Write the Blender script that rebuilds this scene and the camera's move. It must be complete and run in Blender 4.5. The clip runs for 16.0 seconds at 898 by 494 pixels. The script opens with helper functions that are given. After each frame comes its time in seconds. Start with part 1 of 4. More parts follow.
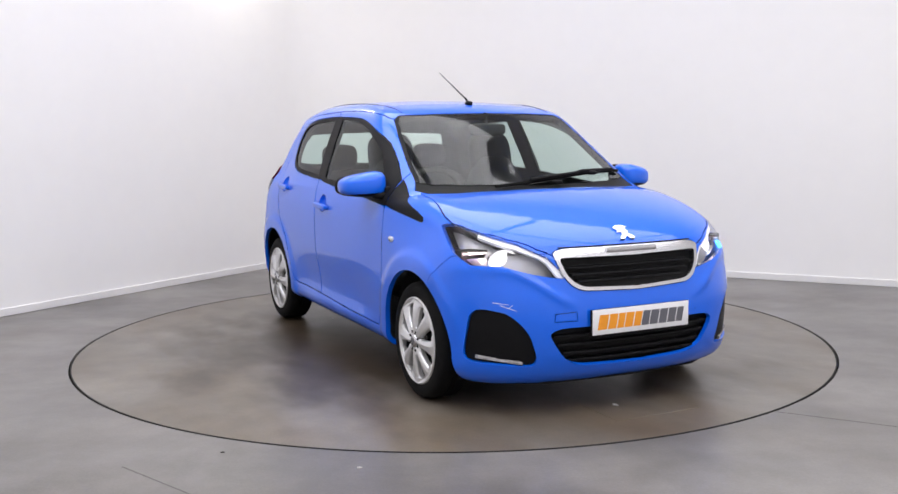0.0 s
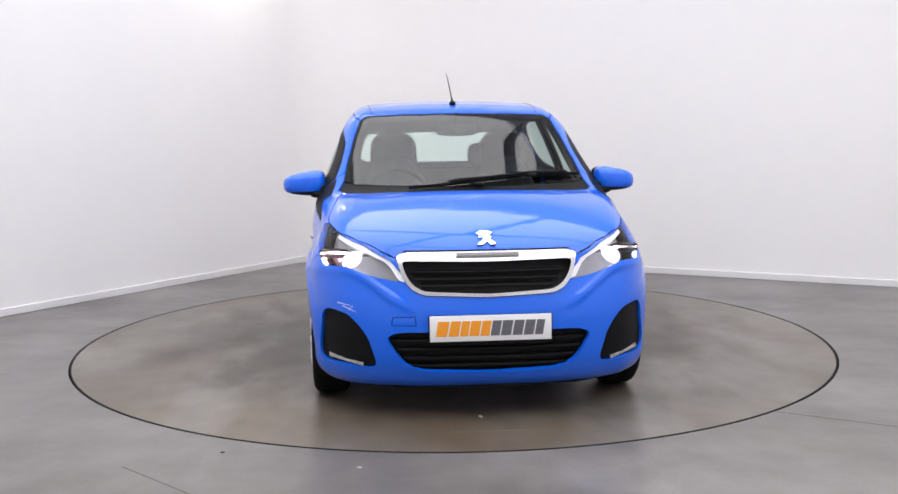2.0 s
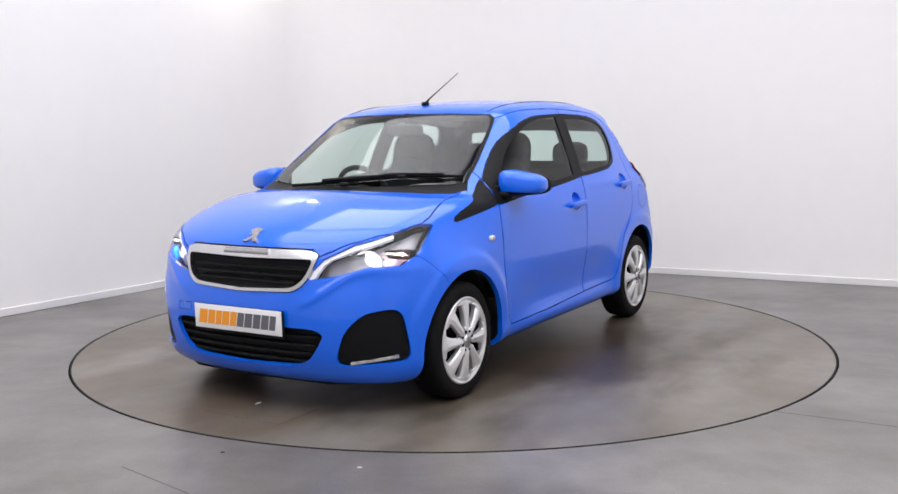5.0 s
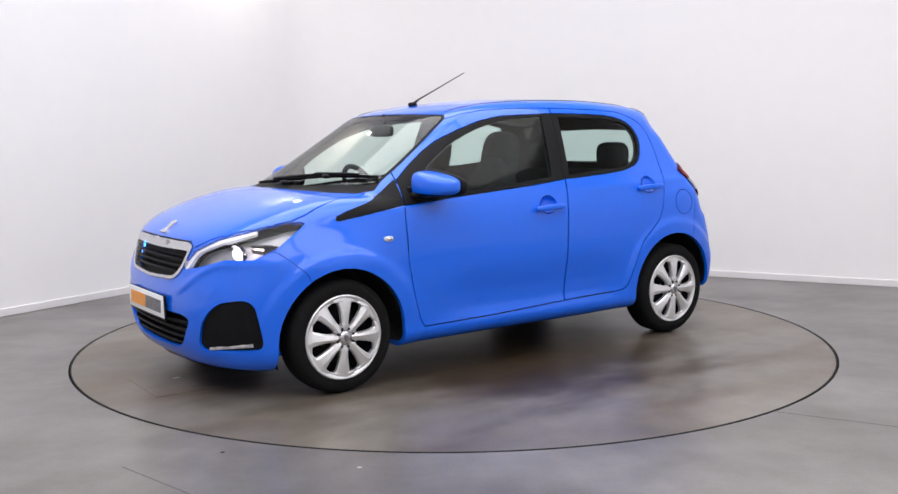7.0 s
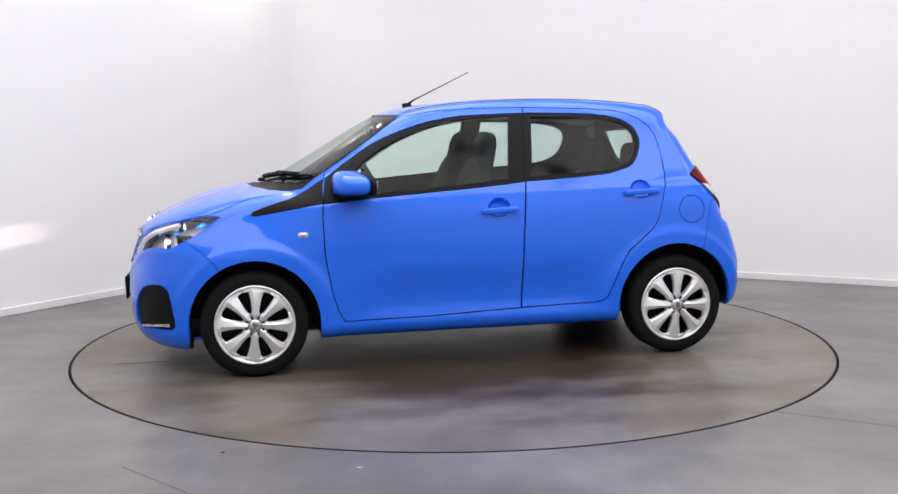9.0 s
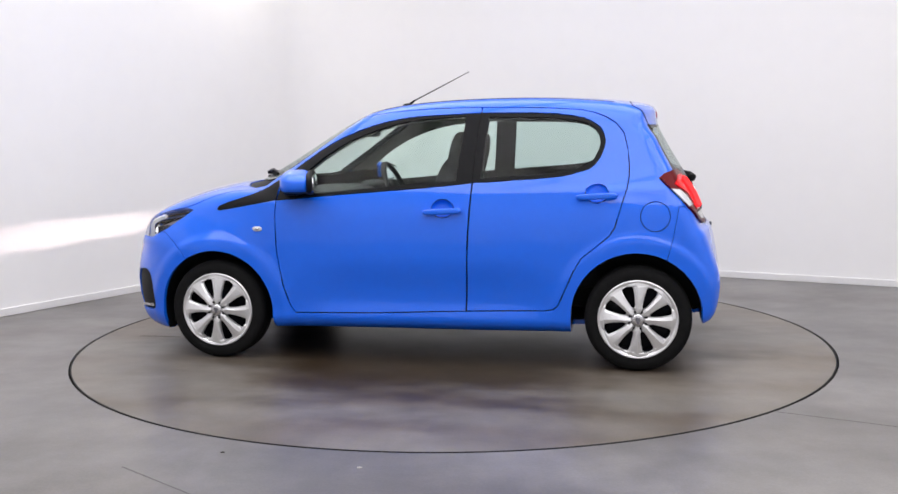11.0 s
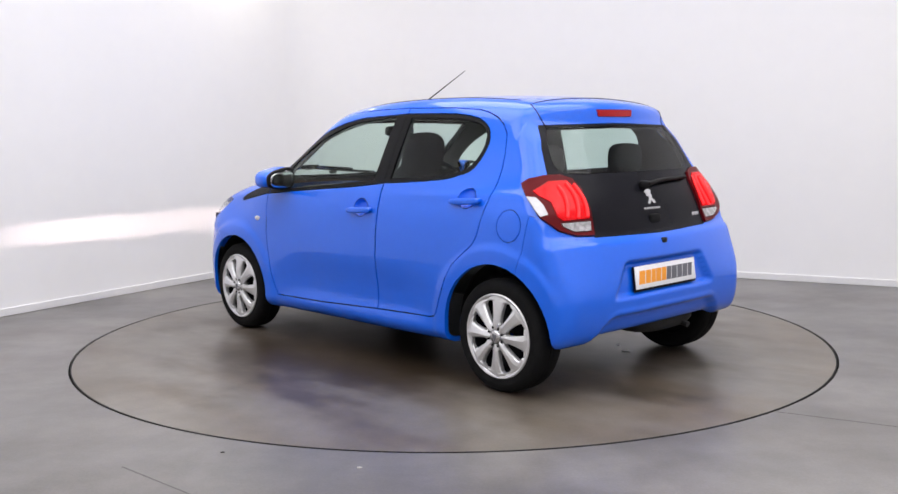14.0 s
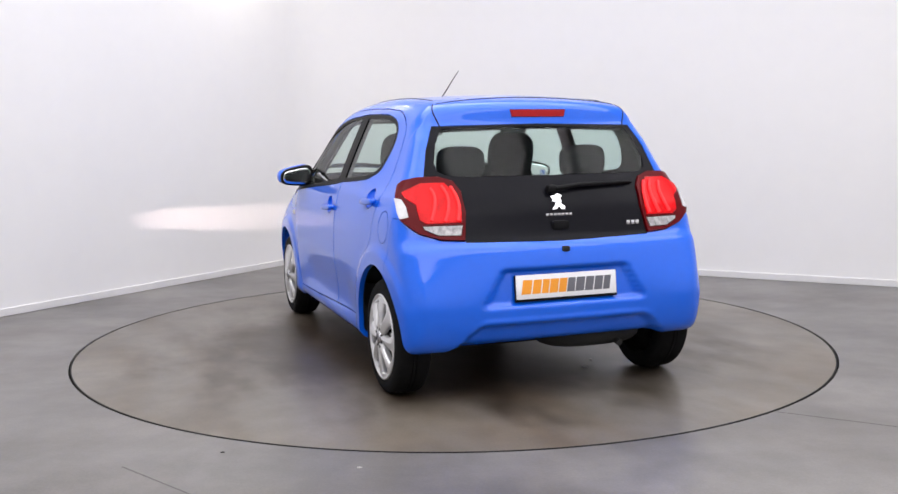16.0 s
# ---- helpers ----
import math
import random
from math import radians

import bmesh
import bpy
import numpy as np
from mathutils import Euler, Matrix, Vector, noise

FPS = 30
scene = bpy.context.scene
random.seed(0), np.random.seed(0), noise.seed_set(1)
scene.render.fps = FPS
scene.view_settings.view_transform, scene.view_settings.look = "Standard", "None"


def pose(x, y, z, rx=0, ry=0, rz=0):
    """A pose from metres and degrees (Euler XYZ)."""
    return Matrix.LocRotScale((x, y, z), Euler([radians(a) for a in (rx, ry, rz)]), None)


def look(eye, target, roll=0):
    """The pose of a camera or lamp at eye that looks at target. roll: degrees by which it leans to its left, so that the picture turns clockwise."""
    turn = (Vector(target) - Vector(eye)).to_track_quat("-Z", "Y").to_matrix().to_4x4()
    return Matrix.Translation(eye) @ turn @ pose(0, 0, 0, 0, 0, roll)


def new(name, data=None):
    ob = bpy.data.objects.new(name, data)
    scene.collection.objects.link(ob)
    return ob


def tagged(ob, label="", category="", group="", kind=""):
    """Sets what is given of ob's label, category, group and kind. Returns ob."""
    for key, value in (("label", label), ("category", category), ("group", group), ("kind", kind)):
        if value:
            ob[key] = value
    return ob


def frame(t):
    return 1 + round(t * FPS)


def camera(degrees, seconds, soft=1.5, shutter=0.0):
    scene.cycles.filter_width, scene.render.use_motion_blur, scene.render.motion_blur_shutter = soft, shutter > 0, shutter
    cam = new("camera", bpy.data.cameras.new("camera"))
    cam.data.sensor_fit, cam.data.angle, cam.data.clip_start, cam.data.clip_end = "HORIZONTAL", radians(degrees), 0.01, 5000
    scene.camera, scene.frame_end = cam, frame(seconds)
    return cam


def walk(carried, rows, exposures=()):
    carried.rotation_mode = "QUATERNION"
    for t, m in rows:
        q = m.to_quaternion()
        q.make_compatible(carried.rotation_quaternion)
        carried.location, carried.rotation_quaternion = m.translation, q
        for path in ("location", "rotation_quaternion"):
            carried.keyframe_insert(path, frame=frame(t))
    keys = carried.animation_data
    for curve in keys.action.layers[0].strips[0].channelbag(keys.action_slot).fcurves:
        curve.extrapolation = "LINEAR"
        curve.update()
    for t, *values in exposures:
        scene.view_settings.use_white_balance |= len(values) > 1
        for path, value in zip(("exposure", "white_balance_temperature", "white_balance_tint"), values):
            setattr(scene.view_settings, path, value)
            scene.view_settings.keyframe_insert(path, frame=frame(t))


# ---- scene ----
cam = camera(50.09, 16.0)
EYE, AIM, LEAN = (0.0, -5.912, 1.246), (-0.0179, 0.0480, 0.5519), -0.687
walk(cam, [(0.0, look(EYE, AIM, LEAN)), (16.0, look(EYE, AIM, LEAN))])

# ---- light ----
world = bpy.data.worlds.new("studio")
scene.world = world
world.use_nodes = True
world.node_tree.nodes["Background"].inputs[0].default_value = (.9, .93, 1, 1)
world.node_tree.nodes["Background"].inputs[1].default_value = .03
scene.view_settings.exposure = 0.0
CORNER = Vector((-1.185, 4.176, 0))
ROOM = Matrix(((-.5175, .8835, 0, CORNER.x), (-.8557, -.4685, 0, CORNER.y), (0, 0, 1, 0), (0, 0, 0, 1)))
HEIGHT = 4.4
RADIUS = 2.229
LEANS = .010    # the body sits a little lower on one side
OX = 1.132      # the turntable's middle, ahead of the rear axle


# ---- materials ----
def material(name, base, rough=.5, metal=0.0, vary=.06, scale=6.0, bump=0.0, bscale=90.0, coat=0.0, emit=None, power=0.0, spec=.5, coat_rough=.14):
    m = bpy.data.materials.new(name)
    m.use_nodes = True
    nt = m.node_tree
    b = nt.nodes["Principled BSDF"]
    b.inputs["Roughness"].default_value, b.inputs["Metallic"].default_value = rough, metal
    b.inputs["Specular IOR Level"].default_value = spec
    b.inputs["Coat Weight"].default_value, b.inputs["Coat Roughness"].default_value = coat, coat_rough
    tc = nt.nodes.new("ShaderNodeTexCoord")
    n1, n2 = nt.nodes.new("ShaderNodeTexNoise"), nt.nodes.new("ShaderNodeTexNoise")
    n1.inputs["Scale"].default_value, n2.inputs["Scale"].default_value = scale, scale * 9
    n1.inputs["Detail"].default_value = 4
    for n in (n1, n2):
        nt.links.new(tc.outputs["Object"], n.inputs["Vector"])
    mean = nt.nodes.new("ShaderNodeMath")
    mean.operation = "MULTIPLY_ADD"
    mean.inputs[1].default_value = .4
    nt.links.new(n2.outputs["Fac"], mean.inputs[0])
    half = nt.nodes.new("ShaderNodeMath")
    half.operation = "MULTIPLY"
    half.inputs[1].default_value = .6
    nt.links.new(n1.outputs["Fac"], half.inputs[0])
    nt.links.new(half.outputs[0], mean.inputs[2])
    ramp = nt.nodes.new("ShaderNodeValToRGB")
    lo, hi = [v * (1 - vary) for v in base], [min(v * (1 + vary), 1) for v in base]
    ramp.color_ramp.elements[0].color, ramp.color_ramp.elements[1].color = (*lo, 1), (*hi, 1)
    ramp.color_ramp.elements[0].position, ramp.color_ramp.elements[1].position = .35, .65
    nt.links.new(mean.outputs[0], ramp.inputs[0])
    nt.links.new(ramp.outputs[0], b.inputs["Base Color"])
    if bump:
        n3, bp = nt.nodes.new("ShaderNodeTexNoise"), nt.nodes.new("ShaderNodeBump")
        n3.inputs["Scale"].default_value, n3.inputs["Detail"].default_value = bscale, 3
        bp.inputs["Strength"].default_value, bp.inputs["Distance"].default_value = bump, .004
        nt.links.new(tc.outputs["Object"], n3.inputs["Vector"])
        nt.links.new(n3.outputs["Fac"], bp.inputs["Height"])
        nt.links.new(bp.outputs[0], b.inputs["Normal"])
    if emit:
        b.inputs["Emission Color"].default_value, b.inputs["Emission Strength"].default_value = (*emit, 1), power
    return m


def clear(name, tint, rough=.02, base=.05):
    m = bpy.data.materials.new(name)
    m.use_nodes = True
    nt = m.node_tree
    nt.nodes.remove(nt.nodes["Principled BSDF"])
    a, g, w, x = (nt.nodes.new(k) for k in ("ShaderNodeBsdfTransparent", "ShaderNodeBsdfGlossy", "ShaderNodeLayerWeight", "ShaderNodeMixShader"))
    steep, f = nt.nodes.new("ShaderNodeMath"), nt.nodes.new("ShaderNodeMath")
    steep.operation, f.operation = "POWER", "MULTIPLY_ADD"
    w.inputs["Blend"].default_value, steep.inputs[1].default_value, f.inputs[1].default_value, f.inputs[2].default_value = .5, 4.0, .6, base
    nt.links.new(w.outputs["Facing"], steep.inputs[0])
    nt.links.new(steep.outputs[0], f.inputs[0])
    a.inputs[0].default_value, g.inputs["Roughness"].default_value = (*tint, 1), rough
    nt.links.new(f.outputs[0], x.inputs[0])
    nt.links.new(a.outputs[0], x.inputs[1])
    nt.links.new(g.outputs[0], x.inputs[2])
    nt.links.new(x.outputs[0], nt.nodes["Material Output"].inputs[0])
    return m


def screed(name, tone, tint, wet, smear, damp_shade=None):
    """Power-floated concrete: cloudy greys, darker damp stains with a sharper gloss, fine scratches."""
    m = bpy.data.materials.new(name)
    m.use_nodes = True
    nt = m.node_tree
    b = nt.nodes["Principled BSDF"]
    tc = nt.nodes.new("ShaderNodeTexCoord")

    def grain(scale, detail, rough=.55, stretch=None):
        n = nt.nodes.new("ShaderNodeTexNoise")
        n.inputs["Scale"].default_value, n.inputs["Detail"].default_value, n.inputs["Roughness"].default_value = scale, detail, rough
        if stretch:
            mp = nt.nodes.new("ShaderNodeMapping")
            mp.inputs["Scale"].default_value = stretch
            nt.links.new(tc.outputs["Object"], mp.inputs[0])
            nt.links.new(mp.outputs[0], n.inputs["Vector"])
        else:
            nt.links.new(tc.outputs["Object"], n.inputs["Vector"])
        return n.outputs["Fac"]

    def ramp(fac, p0, c0, p1, c1):
        r = nt.nodes.new("ShaderNodeValToRGB")
        r.color_ramp.interpolation = "EASE"
        r.color_ramp.elements[0].position, r.color_ramp.elements[1].position = p0, p1
        r.color_ramp.elements[0].color, r.color_ramp.elements[1].color = (*c0, 1), (*c1, 1)
        nt.links.new(fac, r.inputs[0])
        return r.outputs[0]

    def mix(kind, fac, a, c):
        x = nt.nodes.new("ShaderNodeMix")
        x.data_type, x.blend_type = "RGBA", kind
        if isinstance(fac, float):
            x.inputs[0].default_value = fac
        else:
            nt.links.new(fac, x.inputs[0])
        nt.links.new(a, x.inputs[6])
        if isinstance(c, tuple):
            x.inputs[7].default_value = (*c, 1)
        else:
            nt.links.new(c, x.inputs[7])
        return x.outputs[2]

    def wet_shade_mask(v):
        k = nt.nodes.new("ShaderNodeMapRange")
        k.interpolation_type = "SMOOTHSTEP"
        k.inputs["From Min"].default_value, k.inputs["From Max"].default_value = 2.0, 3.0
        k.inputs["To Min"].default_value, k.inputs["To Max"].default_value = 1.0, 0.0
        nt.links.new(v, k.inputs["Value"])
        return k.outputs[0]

    lo, hi = [tone * t * .80 for t in tint], [tone * t * 1.22 for t in tint]
    base = ramp(grain(.9, 5, .6), .3, lo, .7, hi)
    base = mix("MULTIPLY", 1.0, base, ramp(grain(7, 4, .55), .25, (.87, .87, .86), .75, (1.09, 1.09, 1.09)))
    base = mix("MULTIPLY", 1.0, base, ramp(grain(90, 3), .3, (.92, .92, .92), .7, (1.06, 1.06, 1.06)))
    stain = ramp(grain(.8, 2.5, .5, (1, 1.6, 1)), .40, (0, 0, 0), .68, (1, 1, 1))
    base = mix("MULTIPLY", stain, base, wet)
    drag = ramp(grain(1.3, 2, .5, (.45, 1.9, 1)), .40, (0, 0, 0), .66, (1, 1, 1))
    base = mix("MULTIPLY", drag, base, smear)
    # Brown wet stain round the middle, deepened to paint in the shade under the car.
    if damp_shade:
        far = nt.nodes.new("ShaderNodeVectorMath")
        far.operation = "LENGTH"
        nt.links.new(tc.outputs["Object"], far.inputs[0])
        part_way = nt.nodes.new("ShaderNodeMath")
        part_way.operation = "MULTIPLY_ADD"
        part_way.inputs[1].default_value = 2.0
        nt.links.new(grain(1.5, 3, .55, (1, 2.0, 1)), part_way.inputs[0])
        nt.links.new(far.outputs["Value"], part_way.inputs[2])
        base = mix("MULTIPLY", wet_shade_mask(part_way.outputs[0]), base, damp_shade)
    nt.links.new(base, b.inputs["Base Color"])
    gloss = ramp(grain(2.2, 3), .35, (.33, .33, .33), .7, (.38, .38, .38))
    nt.links.new(gloss, b.inputs["Roughness"])
    bp = nt.nodes.new("ShaderNodeBump")
    bp.inputs["Strength"].default_value, bp.inputs["Distance"].default_value = .12, .003
    nt.links.new(grain(35, 5), bp.inputs["Height"])
    nt.links.new(bp.outputs[0], b.inputs["Normal"])
    return m


WALL = material("white_wall_paint", (.80, .79, .79), .7, vary=.012, scale=.8, bump=.04, bscale=160)
CEIL = material("ceiling_paint", (.8, .8, .8), .8, vary=.02, scale=1)
SKIRT = material("skirting_gloss", (.72, .71, .71), .4, vary=.03, scale=5)
FLOOR = screed("floor_screed", .152, (1.05, .985, .945), (.82, .80, .78), (.88, .88, .89))
# The last colour mixes brown wetness with painted shade beneath the car.
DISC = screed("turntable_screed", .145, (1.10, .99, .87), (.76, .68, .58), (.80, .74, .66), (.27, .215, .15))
GAP = material("turntable_gap", (.012, .012, .012), .8)
PAINT = material("blue_car_paint", (.001, .118, .76), .42, vary=.02, scale=3, coat=.95, spec=.18, coat_rough=.08)
BLACK = material("satin_black_plastic", (.006, .006, .007), .5, vary=.15, scale=30, bump=.06, bscale=400, spec=.12)
GLOSSBLACK = material("gloss_black_panel", (.008, .008, .011), .25, vary=.1, spec=.08)
RUBBER = material("tyre_rubber", (.008, .008, .0085), .75, vary=.2, scale=40, bump=.15, bscale=200, spec=.08)
SILVER = material("silver_wheel_lacquer", (.68, .68, .69), .38, .6, vary=.05, scale=12)
CHROME = material("chrome_trim", (.75, .75, .77), .16, 1.0, vary=.03)
SATIN = material("satin_chrome", (.62, .62, .64), .26, 1.0, vary=.03)
WHITEPLATE = material("plate_white", (.80, .80, .82), .35, vary=.02)
ORANGE = material("plate_orange", (.85, .32, .02), .4, vary=.05)
GREY = material("plate_grey", (.12, .12, .14), .4, vary=.05)
DARKTRIM = material("dark_cabin_trim", (.014, .014, .016), .7, vary=.12, scale=20, bump=.1, bscale=300)
CLOTH = material("charcoal_seat_cloth", (.014, .014, .017), .9, vary=.2, scale=60, bump=.2, bscale=500)
ROOFLIN = material("grey_headlining", (.22, .22, .21), .9, vary=.08, scale=20)
SCREENGLASS = clear("laminated_screen_glass", (.80, .89, .85), base=.05)
PANE = clear("green_tinted_glass", (.82, .93, .88), base=.016)
PRIVACY = clear("rear_glass", (.74, .85, .81), base=.02)
LENS = clear("clear_lamp_lens", (.93, .94, .96), base=.03)
REDLENS = material("red_lamp_lens", (.30, .003, .006), .2, vary=.1, coat=.1, spec=.2, emit=(1, .02, .02), power=.05)
REDGLOW = material("lit_red_lamp", (.55, .003, .006), .2, vary=.25, scale=14, coat=.08, spec=.15, emit=(1, .012, .02), power=.16)
CLAW = material("bright_red_light_bar", (.9, .03, .03), .25, spec=.15, emit=(1, .04, .05), power=.7)
DEEPRED = material("dark_red_lamp", (.10, .002, .004), .3, coat=.0, spec=.12)
WHITELENS = material("white_lamp_lens", (.56, .56, .58), .2, vary=.1, coat=.5)
REVLENS = material("clear_grey_lens", (.34, .33, .34), .15, vary=.5, scale=40, coat=.5)
HOUSING = material("lamp_housing", (.46, .45, .46), .35, .5, vary=.1, scale=20)
GLOW = material("lit_bulb", (1, 1, 1), .3, emit=(1, .93, .91), power=2.2)
BEAM = material("beam_source", (1, 1, 1), .5, emit=(1, .82, .77), power=70000.0)
STRIP = material("lit_strip", (.95, .95, .95), .3, emit=(1, .97, .97), power=.12)
MIRROR = material("mirror_glass", (.85, .86, .88), .02, 1.0, vary=.01)
UNDER = material("underbody", (.009, .009, .009), .8, vary=.2, scale=20)
DIFFUSER = material("lamp_diffuser", (.9, .9, .9), .5, emit=(1, .97, .95), power=.2)


# ---- mesh helpers ----
def from_data(name, verts, faces, mat, parent=None, label="", sm=False):
    me = bpy.data.meshes.new(name)
    me.from_pydata([tuple(v) for v in verts], [], [tuple(f) for f in faces])
    if sm:
        me.polygons.foreach_set("use_smooth", [True] * len(me.polygons))
    me.materials.append(mat)
    me.update()
    ob = new(name, me)
    ob.parent = parent
    if label:
        ob["label"] = label
    return ob


def part(name, bm, mat, parent=None, label="", sm=True, shift=True):
    """One bmesh as one mesh object; parts of the car are shifted to the turntable's middle."""
    if shift:
        for v in bm.verts:
            v.co = (v.co.x - OX, v.co.y - LEANS * (v.co.z - .45), v.co.z)
    me = bpy.data.meshes.new(name)
    if sm:
        for f in bm.faces:
            f.smooth = True
        for e in bm.edges:
            if len(e.link_faces) == 2 and e.calc_face_angle(0) > .7:
                e.smooth = False
    bm.to_mesh(me)
    bm.free()
    me.materials.append(mat)
    ob = new(name, me)
    ob.parent = parent
    if label:
        ob["label"] = label
    return ob


def box(x0, x1, y0, y1, z0, z1, bevel=0.0, seg=2):
    bm = bmesh.new()
    bmesh.ops.create_cube(bm, size=1)
    bmesh.ops.transform(bm, verts=bm.verts, matrix=Matrix.Translation(((x0 + x1) / 2, (y0 + y1) / 2, (z0 + z1) / 2))
                        @ Matrix.Diagonal((abs(x1 - x0), abs(y1 - y0), abs(z1 - z0), 1)))
    if bevel:
        bmesh.ops.bevel(bm, geom=bm.edges[:], offset=bevel, segments=seg, affect="EDGES", profile=.5)
    return bm


def join(*bms):
    out = bms[0]
    for b in bms[1:]:
        me = bpy.data.meshes.new("tmp")
        b.to_mesh(me)
        b.free()
        out.from_mesh(me)
        bpy.data.meshes.remove(me)
    return out


def moved(bm, m):
    bmesh.ops.transform(bm, verts=bm.verts, matrix=m)
    return bm


def flipped(bm):
    bmesh.ops.transform(bm, verts=bm.verts, matrix=Matrix.Diagonal((1, -1, 1, 1)))
    bmesh.ops.reverse_faces(bm, faces=bm.faces[:])
    return bm


def lathe(profile, n=48, closed=True):
    """Turns (radius, along) pairs round the y axis."""
    bm = bmesh.new()
    rings = [[bm.verts.new((r * math.cos(2 * math.pi * i / n), y, r * math.sin(2 * math.pi * i / n))) for i in range(n)] for r, y in profile]
    pairs = list(zip(rings, rings[1:])) + ([(rings[-1], rings[0])] if closed else [])
    for a, b in pairs:
        for i in range(n):
            bm.faces.new((a[i], a[(i + 1) % n], b[(i + 1) % n], b[i]))
    bmesh.ops.recalc_face_normals(bm, faces=bm.faces[:])
    return bm


def blob(c, r, e=.6, n=20, m=12):
    """A rounded box: a superellipsoid of half sizes r."""
    bm = bmesh.new()
    s = lambda v: math.copysign(abs(v) ** e, v)
    rings = []
    for j in range(m + 1):
        a = -math.pi / 2 + math.pi * j / m
        rings.append([bm.verts.new((c[0] + r[0] * s(math.cos(a)) * s(math.cos(2 * math.pi * i / n)),
                                    c[1] + r[1] * s(math.cos(a)) * s(math.sin(2 * math.pi * i / n)), c[2] + r[2] * s(math.sin(a)))) for i in range(n)])
    for a, b in zip(rings, rings[1:]):
        for i in range(n):
            bm.faces.new((a[i], a[(i + 1) % n], b[(i + 1) % n], b[i]))
    bmesh.ops.remove_doubles(bm, verts=bm.verts[:], dist=1e-5)
    bmesh.ops.recalc_face_normals(bm, faces=bm.faces[:])
    return bm


def tube(pts, r, n=8, taper=1.0):
    bm = bmesh.new()
    pts = [Vector(p) for p in pts]
    rings = []
    for i, p in enumerate(pts):
        d = (pts[min(i + 1, len(pts) - 1)] - pts[max(i - 1, 0)]).normalized()
        u = d.orthogonal().normalized() if i == 0 else (u - d * u.dot(d)).normalized()
        v = d.cross(u)
        k = r * (1 + (taper - 1) * i / (len(pts) - 1))
        rings.append([bm.verts.new(p + k * (u * math.cos(2 * math.pi * j / n) + v * math.sin(2 * math.pi * j / n))) for j in range(n)])
    for a, b in zip(rings, rings[1:]):
        for j in range(n):
            bm.faces.new((a[j], a[(j + 1) % n], b[(j + 1) % n], b[j]))
    bm.faces.new(rings[0][::-1])
    bm.faces.new(rings[-1])
    bmesh.ops.recalc_face_normals(bm, faces=bm.faces[:])
    return bm


# ---- the room ----
def slab(name, x0, x1, y0, y1, z0, z1, mat, label, category="wall"):
    bm = box(x0, x1, y0, y1, z0, z1)
    ob = part(name, moved(bm, ROOM), mat, None, label, sm=False, shift=False)
    return tagged(ob, category=category, kind="structure")


LONG, WIDE = 11.6, 10.2
COVE = .8
slab("wall_west", COVE, LONG + .2, -.2, 0, 0, HEIGHT, WALL, "plain white painted studio wall")
slab("wall_north", -.2, 0, COVE, WIDE, 0, HEIGHT, WALL, "plain white painted studio wall meeting the corner")
slab("wall_east", -.2, LONG + .2, WIDE, WIDE + .2, 0, HEIGHT, WALL, "plain white painted wall behind the studio")
slab("wall_south", LONG, LONG + .2, 0, WIDE, 0, HEIGHT, WALL, "plain white painted wall closing the studio")
slab("ceiling", -.2, LONG + .2, -.2, WIDE + .2, HEIGHT, HEIGHT + .15, CEIL, "plain white studio ceiling", "ceiling")


def bend(name, r0, r1, height, mat, label, category):
    """A quarter-round upright piece that joins the two walls, between two radii round the cove's middle."""
    bm = bmesh.new()
    rows = []
    for i in range(25):
        a = math.pi / 2 * i / 24
        c, s = math.cos(a), math.sin(a)
        rows.append([bm.verts.new(ROOM @ Vector((COVE - r * c, COVE - r * s, z))) for r, z in ((r0, 0), (r0, height), (r1, height), (r1, 0))])
    for p, q in zip(rows, rows[1:]):
        for k in range(4):
            bm.faces.new((p[k], p[(k + 1) % 4], q[(k + 1) % 4], q[k]))
    bmesh.ops.recalc_face_normals(bm, faces=bm.faces[:])
    tagged(part(name, bm, mat, None, label, shift=False), category=category, kind="structure")


bend("wall_corner", COVE, COVE + .2, HEIGHT, WALL, "white rounded wall corner of the studio", "wall")
bend("baseboard_corner", COVE - .016, COVE - .001, .056, SKIRT, "low white skirting board round the corner", "skirting")


def skirting(name, along_x):
    bm = box(COVE, LONG, 0, .016, 0, .056, .004) if along_x else box(0, .016, COVE, WIDE, 0, .056, .004)
    tagged(part(name, moved(bm, ROOM), SKIRT, None, "low white skirting board along the wall foot", sm=False, shift=False), category="skirting", kind="structure")


skirting("baseboard_west", True)
skirting("baseboard_north", False)


